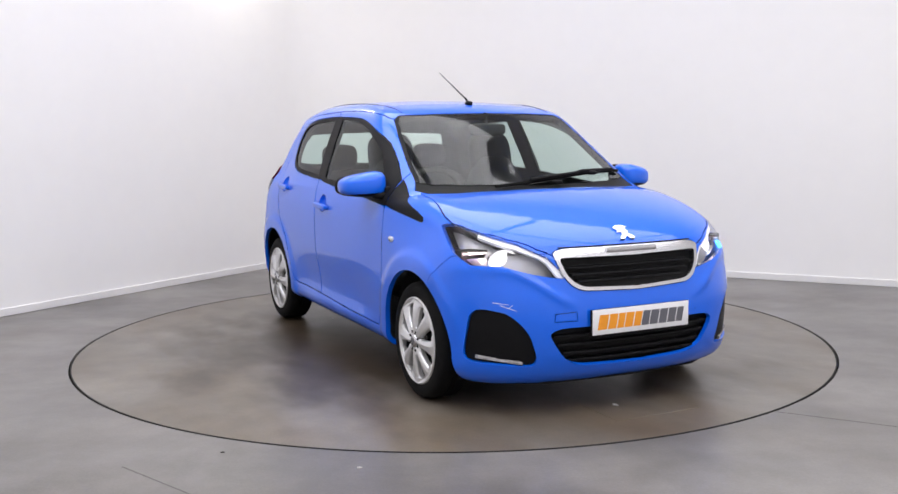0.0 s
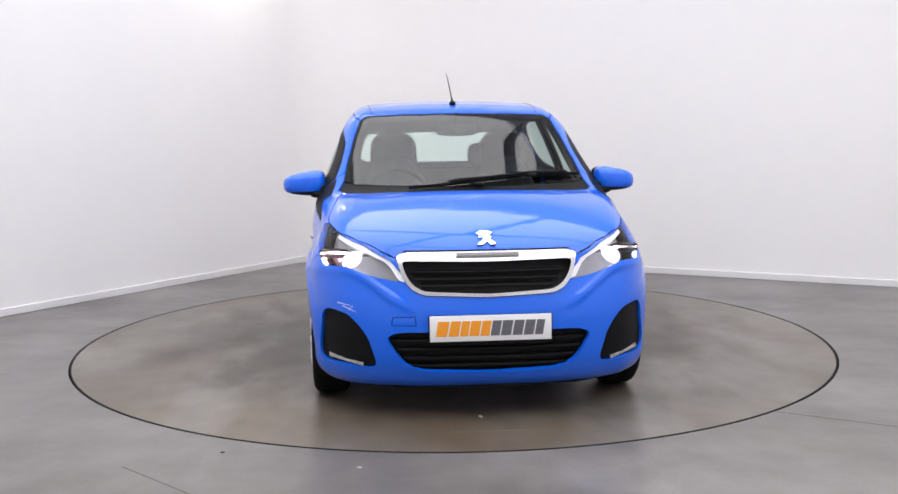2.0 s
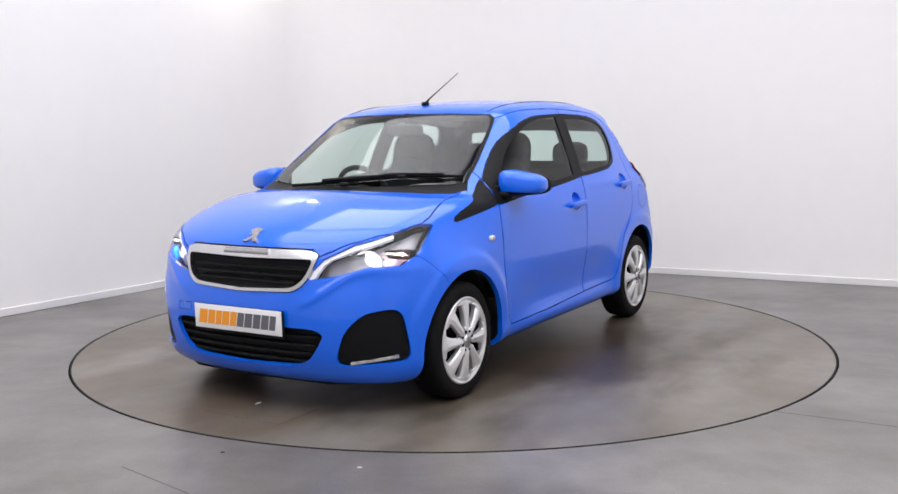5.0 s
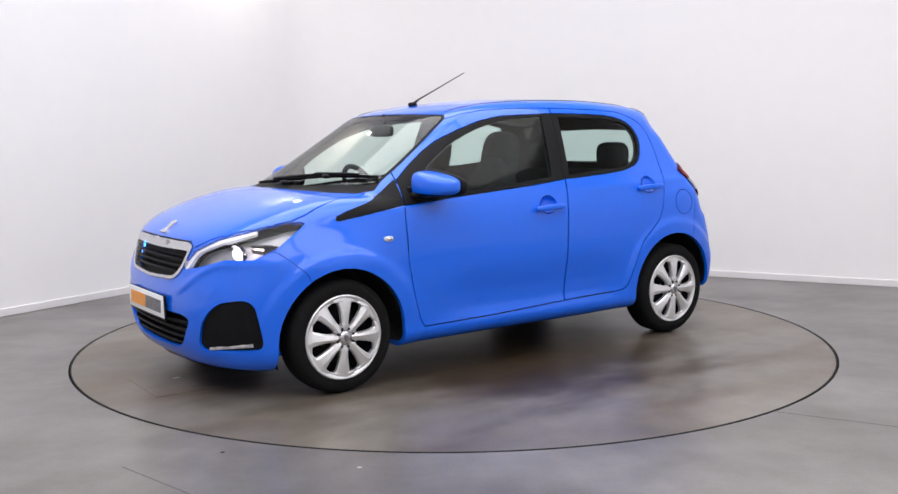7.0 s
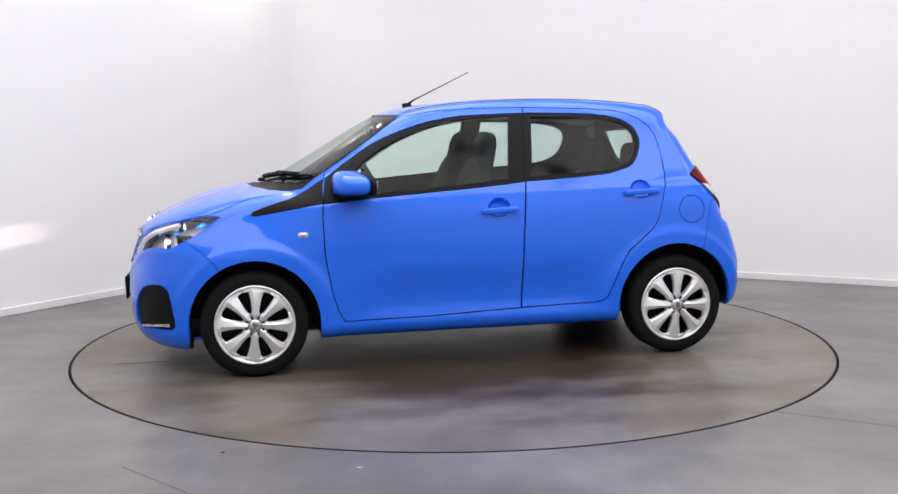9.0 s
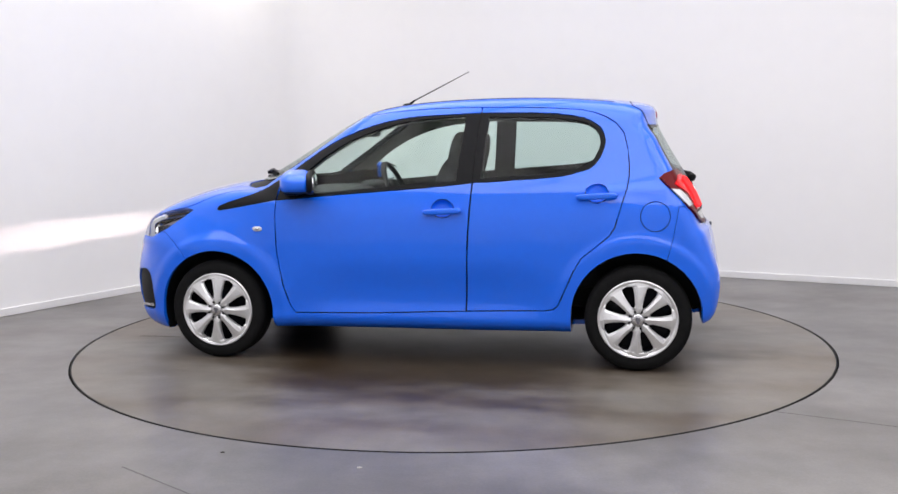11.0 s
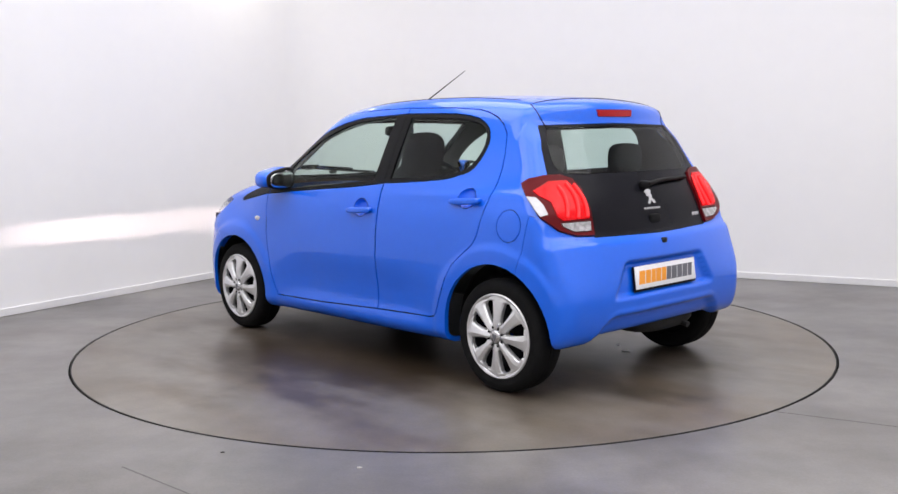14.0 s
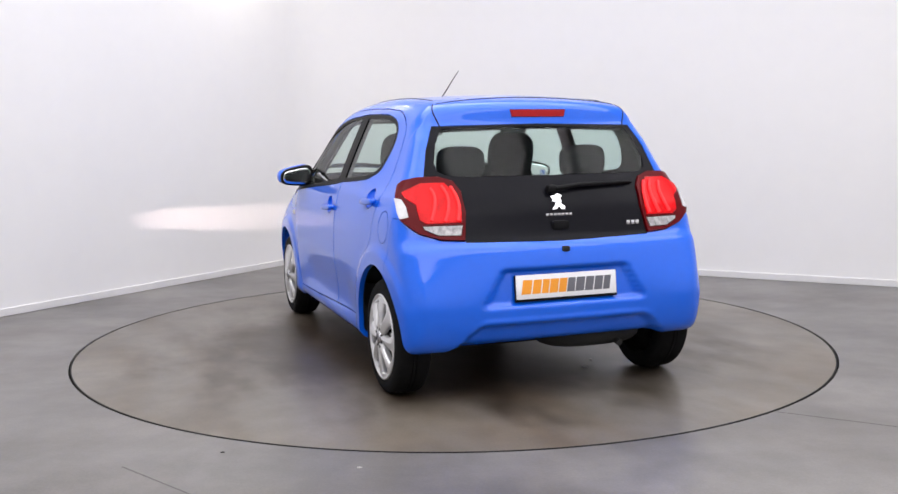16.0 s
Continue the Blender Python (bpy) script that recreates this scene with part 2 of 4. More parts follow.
def ring_floor():
    """Floor with a round hole, 14 mm wider than the disc, and the sleeve under it."""
    n, verts, faces = 160, [], []
    r = RADIUS + .014
    corners = [ROOM @ Vector(p) for p in ((-.1, -.1, 0), (LONG + .1, -.1, 0), (LONG + .1, WIDE + .1, 0), (-.1, WIDE + .1, 0))]
    for i in range(n):
        a = 2 * math.pi * i / n
        d = Vector((math.cos(a), math.sin(a)))
        far = 99.0
        for p, q in zip(corners, corners[1:] + corners[:1]):
            e = (q - p).to_2d()
            den = d.x * e.y - d.y * e.x
            if abs(den) > 1e-9:
                t = (p.x * e.y - p.y * e.x) / den
                if t > 0:
                    far = min(far, t)
        verts += [(d.x * r, d.y * r, 0), (d.x * far, d.y * far, 0), (d.x * r, d.y * r, -.06)]
    for i in range(n):
        j = (i + 1) % n
        faces += [(3 * i, 3 * i + 1, 3 * j + 1, 3 * j), (3 * i + 2, 3 * i, 3 * j, 3 * j + 2)]
    ob = from_data("floor", verts, faces, FLOOR, None, "grey power-floated concrete floor with damp smears")
    return tagged(ob, category="floor", kind="structure")


ring_floor()
pit = from_data("turntable_pit", [(3 * math.cos(a), 3 * math.sin(a), -.06) for a in [2 * math.pi * i / 64 for i in range(64)]], [tuple(range(64))], GAP, None,
                "dark gap round the turntable")
tagged(pit, category="floor", kind="structure")


def turntable():
    bm = bmesh.new()
    n = 160
    rings = [[bm.verts.new((r * math.cos(2 * math.pi * i / n), r * math.sin(2 * math.pi * i / n), z)) for i in range(n)]
             for r, z in ((RADIUS, -.05), (RADIUS, -.004), (RADIUS - .004, 0))]
    for a, b in zip(rings, rings[1:]):
        for i in range(n):
            bm.faces.new((a[i], a[(i + 1) % n], b[(i + 1) % n], b[i]))
    bm.faces.new(rings[-1])
    ob = part("turntable", bm, DISC, None, "round brownish-grey concrete turntable with wet stains and painted under-car shade, flush in the floor", sm=False, shift=False)
    # Added near-black band, so the lit disc edge reads as the gap's shade.
    edge = bmesh.new()
    rings = [[edge.verts.new((r * math.cos(2 * math.pi * i / n), r * math.sin(2 * math.pi * i / n), z)) for i in range(n)]
             for r, z in ((RADIUS - .002, -.004), (RADIUS - .002, .0008), (RADIUS + .003, .0008), (RADIUS + .003, -.05))]
    for a, b in zip(rings, rings[1:]):
        for i in range(n):
            edge.faces.new((a[i], a[(i + 1) % n], b[(i + 1) % n], b[i]))
    part("edge_band", edge, GAP, ob, "thin near-black edge band added to darken the gap line", sm=False, shift=False)
    return tagged(ob, category="turntable")


table = turntable()


def ceiling_light(u, v, power, sx=1.2, sy=.6):
    at = ROOM @ Vector((u, v, HEIGHT))
    root = new("ceiling_light")
    root.matrix_world = Matrix.Translation(at) @ pose(0, 0, 0, 0, 0, -118)
    tagged(root, "unseen white light panel added on the ceiling for soft overhead light", "ceiling light", "studio ceiling lights")
    part("frame", join(box(-sx / 2 - .03, sx / 2 + .03, -sy / 2 - .03, -sy / 2, -.06, 0), box(-sx / 2 - .03, sx / 2 + .03, sy / 2, sy / 2 + .03, -.06, 0),
                       box(-sx / 2 - .03, -sx / 2, -sy / 2, sy / 2, -.06, 0), box(sx / 2, sx / 2 + .03, -sy / 2, sy / 2, -.06, 0)), SKIRT, root, sm=False, shift=False)
    part("diffuser", box(-sx / 2, sx / 2, -sy / 2, sy / 2, -.045, -.03), DIFFUSER, root, sm=False, shift=False)
    lamp = bpy.data.lights.new("panel_lamp", "AREA")
    lamp.shape, lamp.size, lamp.size_y, lamp.energy, lamp.color = "RECTANGLE", sx, sy, power, (.985, .972, 1.0)
    ob = new("panel_lamp", lamp)
    ob.matrix_world = Matrix.Translation(at - Vector((0, 0, .08))) @ pose(0, 0, 0, 0, 0, -118)


# Unseen panels, nearly edge to edge, added for even light and soft reflections.
for u in (2.3, 4.5, 6.7, 8.9):
    for v in (2.0, 5.1, 8.2):
        ceiling_light(u, v, 49.8, 2.04, 2.94)


def wall_washer():
    """A small warm downlight on a rod, close to the wall."""
    at = Vector((-1.72, 2.80, 3.35))
    root = new("downlight")
    root.matrix_world = Matrix.Translation(at)
    tagged(root, "small warm white downlight hanging close to the wall", "ceiling light")
    part("housing", moved(lathe([(.07, -.02), (.075, .0), (.075, .12), (.03, .15), (.001, .15), (.001, .13), (.065, .11), (.068, -.02)], 24), Matrix.Rotation(math.pi / 2, 4, "X")), SKIRT, root, shift=False)
    part("rod", tube([(0, 0, .14), (0, 0, HEIGHT - at.z)], .01), SKIRT, root, shift=False)
    lamp = bpy.data.lights.new("warm_lamp", "AREA")
    lamp.shape, lamp.size, lamp.energy, lamp.color = "DISK", .12, 9.0, (1, .93, .78)
    ob = new("warm_lamp", lamp)
    ob.matrix_world = look(at - Vector((0, 0, .04)), (-2.15, 2.95, 2.3))


wall_washer()
# ---- the car's outer form: x forward from the rear axle, y to its left, z up ----
SIL = [(2.62, .17), (2.86, .135), (2.97, .17), (3.018, .27), (3.030, .40), (3.022, .52), (2.992, .63), (2.965, .72),
       (2.925, .785), (2.80, .858), (2.62, .928), (2.44, .972), (2.315, .978), (2.265, .985), (2.0, 1.135), (1.76, 1.283),
       (1.58, 1.382), (1.42, 1.420), (1.2, 1.445), (.9, 1.462), (.5, 1.462), (.15, 1.442), (-.02, 1.42), (-.085, 1.397),
       (-.102, 1.36), (-.097, 1.312), (-.132, 1.235), (-.235, 1.06), (-.315, .93), (-.355, .80), (-.375, .752),
       (-.405, .735), (-.425, .66), (-.44, .56), (-.445, .46), (-.435, .36), (-.41, .28), (-.35, .245), (.1, .2),
       (.6, .185), (1.5, .185), (2.2, .18)]


def chaikin(pts, n=2, closed=True):
    p = np.array(pts, float)
    for _ in range(n):
        q = np.roll(p, -1, 0) if closed else p[1:]
        a = p if closed else p[:-1]
        r = np.stack([a * .75 + q * .25, a * .25 + q * .75], 1).reshape(-1, p.shape[1])
        p = r if closed else np.vstack([p[:1], r, p[-1:]])
    return p


def curve(pts):
    c = chaikin(pts, 3, False)
    return lambda v: np.interp(v, c[:, 0], c[:, 1])


def smooth(a, b, v):
    t = np.clip((v - a) / (b - a), 0, 1)
    return t * t * (3 - 2 * t)


def inside(poly, p):
    x, y = p[:, 0], p[:, 1]
    odd = np.zeros(len(p), bool)
    for (ax, ay), (bx, by) in zip(poly, np.roll(poly, -1, 0)):
        cross = (ay > y) != (by > y)
        odd ^= cross & (x < (bx - ax) * (y - ay) / (by - ay if by != ay else 1e-9) + ax)
    return odd


def distance_table():
    poly = chaikin(SIL, 2)
    gx, gz = np.arange(-.8, 3.4, .01), np.arange(-.1, 1.8, .01)
    p = np.stack(np.meshgrid(gx, gz, indexing="ij"), -1).reshape(-1, 2)
    best = np.full(len(p), 9.0)
    for a, b in zip(poly, np.roll(poly, -1, 0)):
        d = b - a
        t = np.clip(((p - a) @ d) / (d @ d), 0, 1)
        best = np.minimum(best, np.hypot(*(p - a - t[:, None] * d).T))
    return np.where(inside(poly, p), -best, best).reshape(len(gx), len(gz))


TABLE = distance_table()


def outline_distance(x, z):
    i, j = np.clip((x + .8) / .01, 0, TABLE.shape[0] - 1.001), np.clip((z + .1) / .01, 0, TABLE.shape[1] - 1.001)
    a, b = i.astype(int), j.astype(int)
    u, v = i - a, j - b
    return ((TABLE[a, b] * (1 - u) + TABLE[a + 1, b] * u) * (1 - v) + (TABLE[a, b + 1] * (1 - u) + TABLE[a + 1, b + 1] * u) * v)


PLAN = curve([(-.6, .60), (-.44, .745), (-.32, .785), (-.15, .803), (.05, .803), (.3, .803), (.9, .803), (1.6, .803), (2.1, .803),
              (2.4, .800), (2.6, .785), (2.78, .745), (2.95, .65), (3.1, .5)])
TUMBLE = curve([(0, -.08), (.14, -.055), (.19, -.022), (.255, -.010), (.275, -.016), (.38, -.008), (.5, 0), (.72, 0), (.84, -.008), (.94, -.03), (1.0, -.052),
                (1.15, -.106), (1.4, -.213), (1.7, -.36)])


def half_width(x, z):
    w = PLAN(x) + TUMBLE(z)
    w = w - .065 * smooth(1.9, 2.5, x) * smooth(.62, .86, z) - .035 * (1 - smooth(-.1, .5, x)) * smooth(.85, 1.1, z)
    scallop = smooth(.26, .36, z) * (1 - smooth(.40, .60, z)) * smooth(.35, .7, x) * (1 - smooth(1.5, 1.95, x))
    flare = 0
    for cx, cz in ((2.338, .278), (.008, .292)):
        flare = flare + .013 * (1 - smooth(.405, .442, np.hypot(x - cx, z - cz)))
    crease = .006 * np.exp(-((z - .955 + .03 * x) / .018) ** 2) * (1 - smooth(.1, 1.2, x))
    return w - .019 * scallop + flare + crease


def form(x, y, z):
    ay = np.abs(y)
    u = np.minimum(ay / .77, 1.1)
    xs = x + (.22 * u ** 4 + .06 * u * u) * smooth(1.1, 1.7, x) - (.05 + .08 * smooth(.45, .72, z) + .16 * smooth(1.2, 1.36, z)) * ay * ay * (1 - smooth(.1, .7, x))
    a = outline_distance(xs, z + .08 * ay * ay * smooth(.8, 1.0, z))
    b = ay - half_width(x, z)
    tail = x < -.1
    recess = smooth(.455, .475, z) * (1 - smooth(.615, .635, z)) * (1 - smooth(.30 + .6 * (.62 - z), .33 + .6 * (.62 - z), ay))
    skirt = (1 - smooth(.368, .380, z + .14 * smooth(.40, .60, ay))) * (1 - smooth(.52, .58, ay))
    lip = np.exp(-((z - .392 + .14 * smooth(.40, .60, ay)) / .012) ** 2) * (1 - smooth(.52, .58, ay))
    a = a + np.where(tail, .032 * recess + .030 * skirt - .006 * lip, 0)
    brow = np.exp(-((z - .515 - .15 * smooth(.30, .62, ay)) / .022) ** 2) * smooth(2.55, 2.75, x) * smooth(.28, .42, ay)
    a = a - .008 * brow
    k = .09 - .02 * (x < 0)
    h = np.maximum(k - np.abs(a - b), 0) / k
    return np.maximum(a, b) + h * h * k / 4


def grid_form():
    """The left half of the outer skin: rays from the car's spine to a box round it, each stopped at the form."""
    xs = np.concatenate([np.linspace(-.62, -.46, 7)[:-1], np.linspace(-.46, .1, 46)[:-1], np.linspace(.1, 3.22, 146)])
    ys = np.linspace(0, 1.0, 56)
    zs = np.concatenate([np.linspace(0, .3, 16)[:-1], np.linspace(.3, .7, 40)[:-1], np.linspace(.7, 1.75, 56)])
    targets, faces, index = [], [], {}

    def vert(x, y, z):
        key = (round(x, 5), round(y, 5), round(z, 5))
        if key not in index:
            index[key] = len(targets)
            targets.append(key)
        return index[key]

    def sheet(fn, a, b):
        for i in range(len(a) - 1):
            for j in range(len(b) - 1):
                faces.append((vert(*fn(a[i], b[j])), vert(*fn(a[i + 1], b[j])), vert(*fn(a[i + 1], b[j + 1])), vert(*fn(a[i], b[j + 1]))))

    sheet(lambda x, z: (x, 1.0, z), xs[::-1], zs)
    sheet(lambda x, y: (x, y, 1.75), xs, ys)
    sheet(lambda x, y: (x, y, 0.0), xs[::-1], ys)
    sheet(lambda y, z: (3.22, y, z), ys, zs)
    sheet(lambda y, z: (-.62, y, z), ys[::-1], zs)
    tgt = np.array(targets)
    org = np.stack([np.clip(tgt[:, 0], .1, 2.45), np.zeros(len(tgt)), np.full(len(tgt), .6)], 1)
    lo, hi = np.zeros(len(tgt)), np.full(len(tgt), 1.0)
    for _ in range(24):
        mid = (lo + hi) / 2
        p = org + (tgt - org) * mid[:, None]
        out = form(p[:, 0], p[:, 1], p[:, 2]) > 0
        hi, lo = np.where(out, mid, hi), np.where(out, lo, mid)
    p = org + (tgt - org) * lo[:, None]
    p[tgt[:, 1] == 0, 1] = 0
    bm = bmesh.new()
    vs = [bm.verts.new(v) for v in p]
    for f in faces:
        bm.faces.new([vs[i] for i in f])
    middle = [v for v in vs if abs(v.co.y) < 1e-6]
    for _ in range(2):
        bmesh.ops.smooth_vert(bm, verts=vs, factor=.35, use_axis_x=True, use_axis_y=True, use_axis_z=True)
        for v in middle:
            v.co.y = 0
    bm.normal_update()
    return bm


def soft_corners(pts, r):
    out = []
    for a, p, b in zip(pts[-1:] + pts[:-1], pts, pts[1:] + pts[:1]):
        a, p, b = np.array(a), np.array(p), np.array(b)
        la, lb = np.linalg.norm(a - p), np.linalg.norm(b - p)
        q, s = p + (a - p) * min(r / la, .4), p + (b - p) * min(r / lb, .4)
        out += [tuple(q * (1 - t) ** 2 + 2 * p * t * (1 - t) + s * t * t) for t in (0, .33, .67, 1)]
    return out


def on_skin(p, d, reach=1.2):
    """The first place on the skin met from outside, on the line through p along -d."""
    p, d = np.array(p, float), np.array(d, float) / np.linalg.norm(d)
    s = np.linspace(reach, -reach, 1200)
    q = p + s[:, None] * d
    g = form(q[:, 0], q[:, 1], q[:, 2])
    i = int(np.argmax(g < 0))
    if not (g < 0).any():
        i = int(np.argmin(g))
        return Vector(q[i])
    t = g[i - 1] / (g[i - 1] - g[i])
    return Vector(q[i - 1] * (1 - t) + q[i] * t)


def skin_normal(p, h=.012):
    p = np.array(p, float)
    g = [float(form(*[np.array([v]) for v in p + h * e])[0] - form(*[np.array([v]) for v in p - h * e])[0]) for e in np.eye(3)]
    return Vector(g).normalized()


skin = grid_form()
tag = skin.faces.layers.int.new("panel")


def cut(pid, pts, d, keep, over=None, round_off=0):
    """Cuts the outline pts, seen along d, into the skin, and marks what lies in it."""
    d = Vector(d).normalized()
    e1 = (Vector((0, 0, 1)).cross(d) if abs(d.z) < .9 else Vector((1, 0, 0))).normalized()
    e2 = d.cross(e1)
    flat = [(Vector(p).dot(e1), Vector(p).dot(e2)) for p in pts]
    if round_off:
        flat = soft_corners(flat, round_off)
    us, vs = [q[0] for q in flat], [q[1] for q in flat]
    u0, u1, v0, v1 = min(us) - .05, max(us) + .05, min(vs) - .05, max(vs) + .05
    cand = set()
    for f in skin.faces:
        c = f.calc_center_median()
        if u0 < c.dot(e1) < u1 and v0 < c.dot(e2) < v1 and keep(c, f.normal):
            cand.add(f)
    for a, b in zip(flat, flat[1:] + flat[:1]):
        if math.hypot(a[0] - b[0], a[1] - b[1]) < 1e-6:
            continue
        x0, x1, y0, y1 = min(a[0], b[0]) - .03, max(a[0], b[0]) + .03, min(a[1], b[1]) - .03, max(a[1], b[1]) + .03
        near = [f for f in cand if x0 < f.calc_center_median().dot(e1) < x1 and y0 < f.calc_center_median().dot(e2) < y1]
        if not near:
            continue
        no = e1 * (b[1] - a[1]) - e2 * (b[0] - a[0])
        geom = set(near)
        for f in near:
            geom.update(f.edges)
            geom.update(f.verts)
        ret = bmesh.ops.bisect_plane(skin, geom=list(geom), dist=1e-5, plane_co=e1 * a[0] + e2 * a[1], plane_no=no.normalized())
        cand -= set(near)
        cand |= {g for g in ret["geom"] if isinstance(g, bmesh.types.BMFace)}
    cand = [f for f in cand if f.is_valid]
    cs = np.array([(f.calc_center_median().dot(e1), f.calc_center_median().dot(e2)) for f in cand])
    for f, k in zip(cand, inside(np.array(flat), cs)):
        if k and (over is None or f[tag] in over):
            f[tag] = pid


SIDE, FRONT, TOP = (0, 1, 0), (1, 0, 0), (0, 0, 1)
cup_rim = lambda x, z, r=1.0: [(x + .058 * r * math.cos(a), z + .014 + .047 * r * math.sin(a)) for a in [2 * math.pi * i / 24 for i in range(24)]]
SX = lambda pts: [(x, .8, z) for x, z in pts]
FY = lambda pts: [(3.0, y, z) for y, z in pts]
RY = lambda pts: [(-.4, y, z) for y, z in pts]
TZ = lambda pts: [(x, y, 1.0) for x, y in pts]
on_side = lambda c, n: c.y > .3 and n.y > .15
on_front = lambda c, n: c.x > 2.3 and n.x > .05
on_rear = lambda c, n: c.x < .35 and n.x < -.1
on_top = lambda c, n: c.z > .6 and n.z > .12

(BODY, DOOR_F, DOOR_R, FRAME_F, FRAME_R, GLASS_F, GLASS_R, SAIL, CAP, BONNET, COWL, SCREEN, LAMP, GRILLE, MOUTH, INTAKE, FOG, HATCH, BACKLIGHT, TAIL, STOP,
 ARCH, BAND, BUMPER, VALANCE, TAILRED, TAILWHITE, TAILREV, LAMPBAR, TOW, REARBUMPER, CUP) = range(32)

cut(DOOR_F, SX([(1.966, 1.0), (1.978, .828), (1.970, .619), (1.938, .436), (1.904, .326), (1.872, .274), (1.42, .281), (.907, .302), (.893, .735), (.874, .98),
                (.842, 1.395), (1.05, 1.394), (1.204, 1.388), (1.34, 1.379), (1.457, 1.362), (1.57, 1.33), (1.67, 1.284), (1.75, 1.24), (1.829, 1.19), (1.915, 1.115), (1.953, 1.055)]), SIDE, on_side)
cut(DOOR_R, SX([(.907, .302), (.48, .314), (.44, .322), (.414, .343), (.368, .446), (.33, .535), (.29, .60), (.152, .712), (.12, .76), (.099, .837), (.06, .962), (.05, 1.02), (.05, 1.088),
                (.06, 1.17), (.08, 1.25), (.12, 1.30), (.173, 1.335), (.24, 1.36), (.307, 1.375), (.5, 1.388), (.842, 1.395), (.874, .98), (.893, .735)]), SIDE, on_side)
for hx, hz in ((1.03, .842), (.215, .922)):
    cut(CUP, SX(cup_rim(hx, hz)), SIDE, on_side)
cut(FRAME_F, SX([(1.969, .901), (1.952, 1.024), (1.848, 1.103), (1.77, 1.157), (1.689, 1.207), (1.61, 1.243), (1.533, 1.272), (1.45, 1.30), (1.373, 1.32), (1.29, 1.336), (1.211, 1.347), (.846, 1.362),
                 (.877, .993), (1.092, .97), (1.407, .947), (1.714, .924), (1.865, .91)]), SIDE, on_side)
cut(FRAME_R, SX([(.846, 1.362), (.553, 1.358), (.43, 1.351), (.35, 1.34), (.29, 1.327), (.249, 1.31), (.21, 1.283), (.188, 1.251), (.178, 1.21), (.184, 1.171), (.205, 1.12), (.236, 1.078), (.27, 1.058), (.311, 1.046),
                 (.40, 1.026), (.603, 1.008), (.877, .993)]), SIDE, on_side)
cut(GLASS_F, SX([(1.797, .935), (1.797, 1.067), (1.729, 1.125), (1.65, 1.178), (1.57, 1.222), (1.48, 1.257), (1.40, 1.285), (1.311, 1.31), (1.214, 1.327), (1.1, 1.338), (.927, 1.348), (.967, 1.007), (1.249, .982), (1.714, .94)]), SIDE, on_side)
cut(GLASS_R, SX([(.80, 1.342), (.50, 1.335), (.388, 1.326), (.32, 1.315), (.269, 1.301), (.23, 1.277), (.207, 1.245), (.202, 1.2), (.211, 1.162), (.235, 1.115), (.27, 1.085), (.33, 1.06), (.397, 1.047), (.6, 1.031), (.832, 1.016)]), SIDE, on_side)
cut(SAIL, SX([(2.341, .845), (2.332, .862), (2.276, .885), (2.2, .908), (2.128, .931), (2.085, .95), (2.051, .968), (2.01, .995), (1.964, 1.024), (1.972, .901), (2.102, .877), (2.325, .839)]), SIDE, on_side, over=(BODY,))
cut(CAP, SX([(-.083 + .076 * math.cos(a), .818 + .077 * math.sin(a)) for a in [2 * math.pi * i / 20 for i in range(20)]]), SIDE, on_side)
cut(SCREEN, TZ([(1.60, -.1), (1.60, 0), (1.592, .2), (1.565, .37), (1.525, .50), (1.55, .535), (1.70, .572), (1.88, .606), (2.02, .628), (2.10, .56), (2.18, .42), (2.235, .25), (2.262, 0), (2.262, -.1)]), TOP, on_top)
cut(BAND, TZ([(1.60, -.1), (1.60, 0), (1.592, .2), (1.565, .37), (1.525, .50), (1.55, .535), (1.70, .572), (1.88, .606), (2.02, .628), (2.025, .61), (1.88, .588), (1.70, .556), (1.565, .522), (1.545, .495), (1.582, .365), (1.609, .2), (1.617, 0), (1.617, -.1)]), TOP, on_top, over=(SCREEN,))
cut(COWL, TZ([(2.262, -.1), (2.262, 0), (2.235, .25), (2.18, .42), (2.10, .56), (2.02, .628), (2.075, .655), (2.15, .61), (2.235, .5), (2.32, .28), (2.36, 0), (2.36, -.1)]), TOP, on_top, over=(BODY,))
cut(BONNET, TZ([(2.36, -.1), (2.36, 0), (2.32, .28), (2.235, .5), (2.15, .61), (2.11, .64), (2.30, .657), (2.48, .69), (2.60, .69), (2.70, .655), (2.82, .555), (2.90, .455), (2.925, .405), (2.945, .36), (2.953, .2), (2.957, 0), (2.957, -.1)]),
    TOP, lambda c, n: n.z > .12 and c.z > .66 and c.x > 2.05, over=(BODY,))
cut(LAMP, [(2.59, .695, .846), (2.67, .662, .828), (2.77, .59, .80), (2.85, .527, .775), (2.93, .417, .713), (2.968, .352, .640), (2.972, .365, .624), (2.934, .479, .644), (2.856, .601, .683),
           (2.744, .69, .683), (2.641, .725, .733), (2.528, .715, .812), (2.492, .709, .838), (2.52, .70, .846)], (1, 1, 0), on_front, over=(BODY, BONNET))
cut(GRILLE, FY([(-.1, .748), (0, .748), (.34, .748), (.385, .738), (.393, .722), (.366, .64), (.335, .595), (.285, .568), (0, .557), (-.1, .557)]), FRONT, on_front, round_off=.03)
cut(MOUTH, FY([(-.1, .704), (0, .704), (.33, .709), (.368, .708), (.349, .65), (.322, .612), (.278, .586), (0, .573), (-.1, .573)]), FRONT, on_front, round_off=.03)
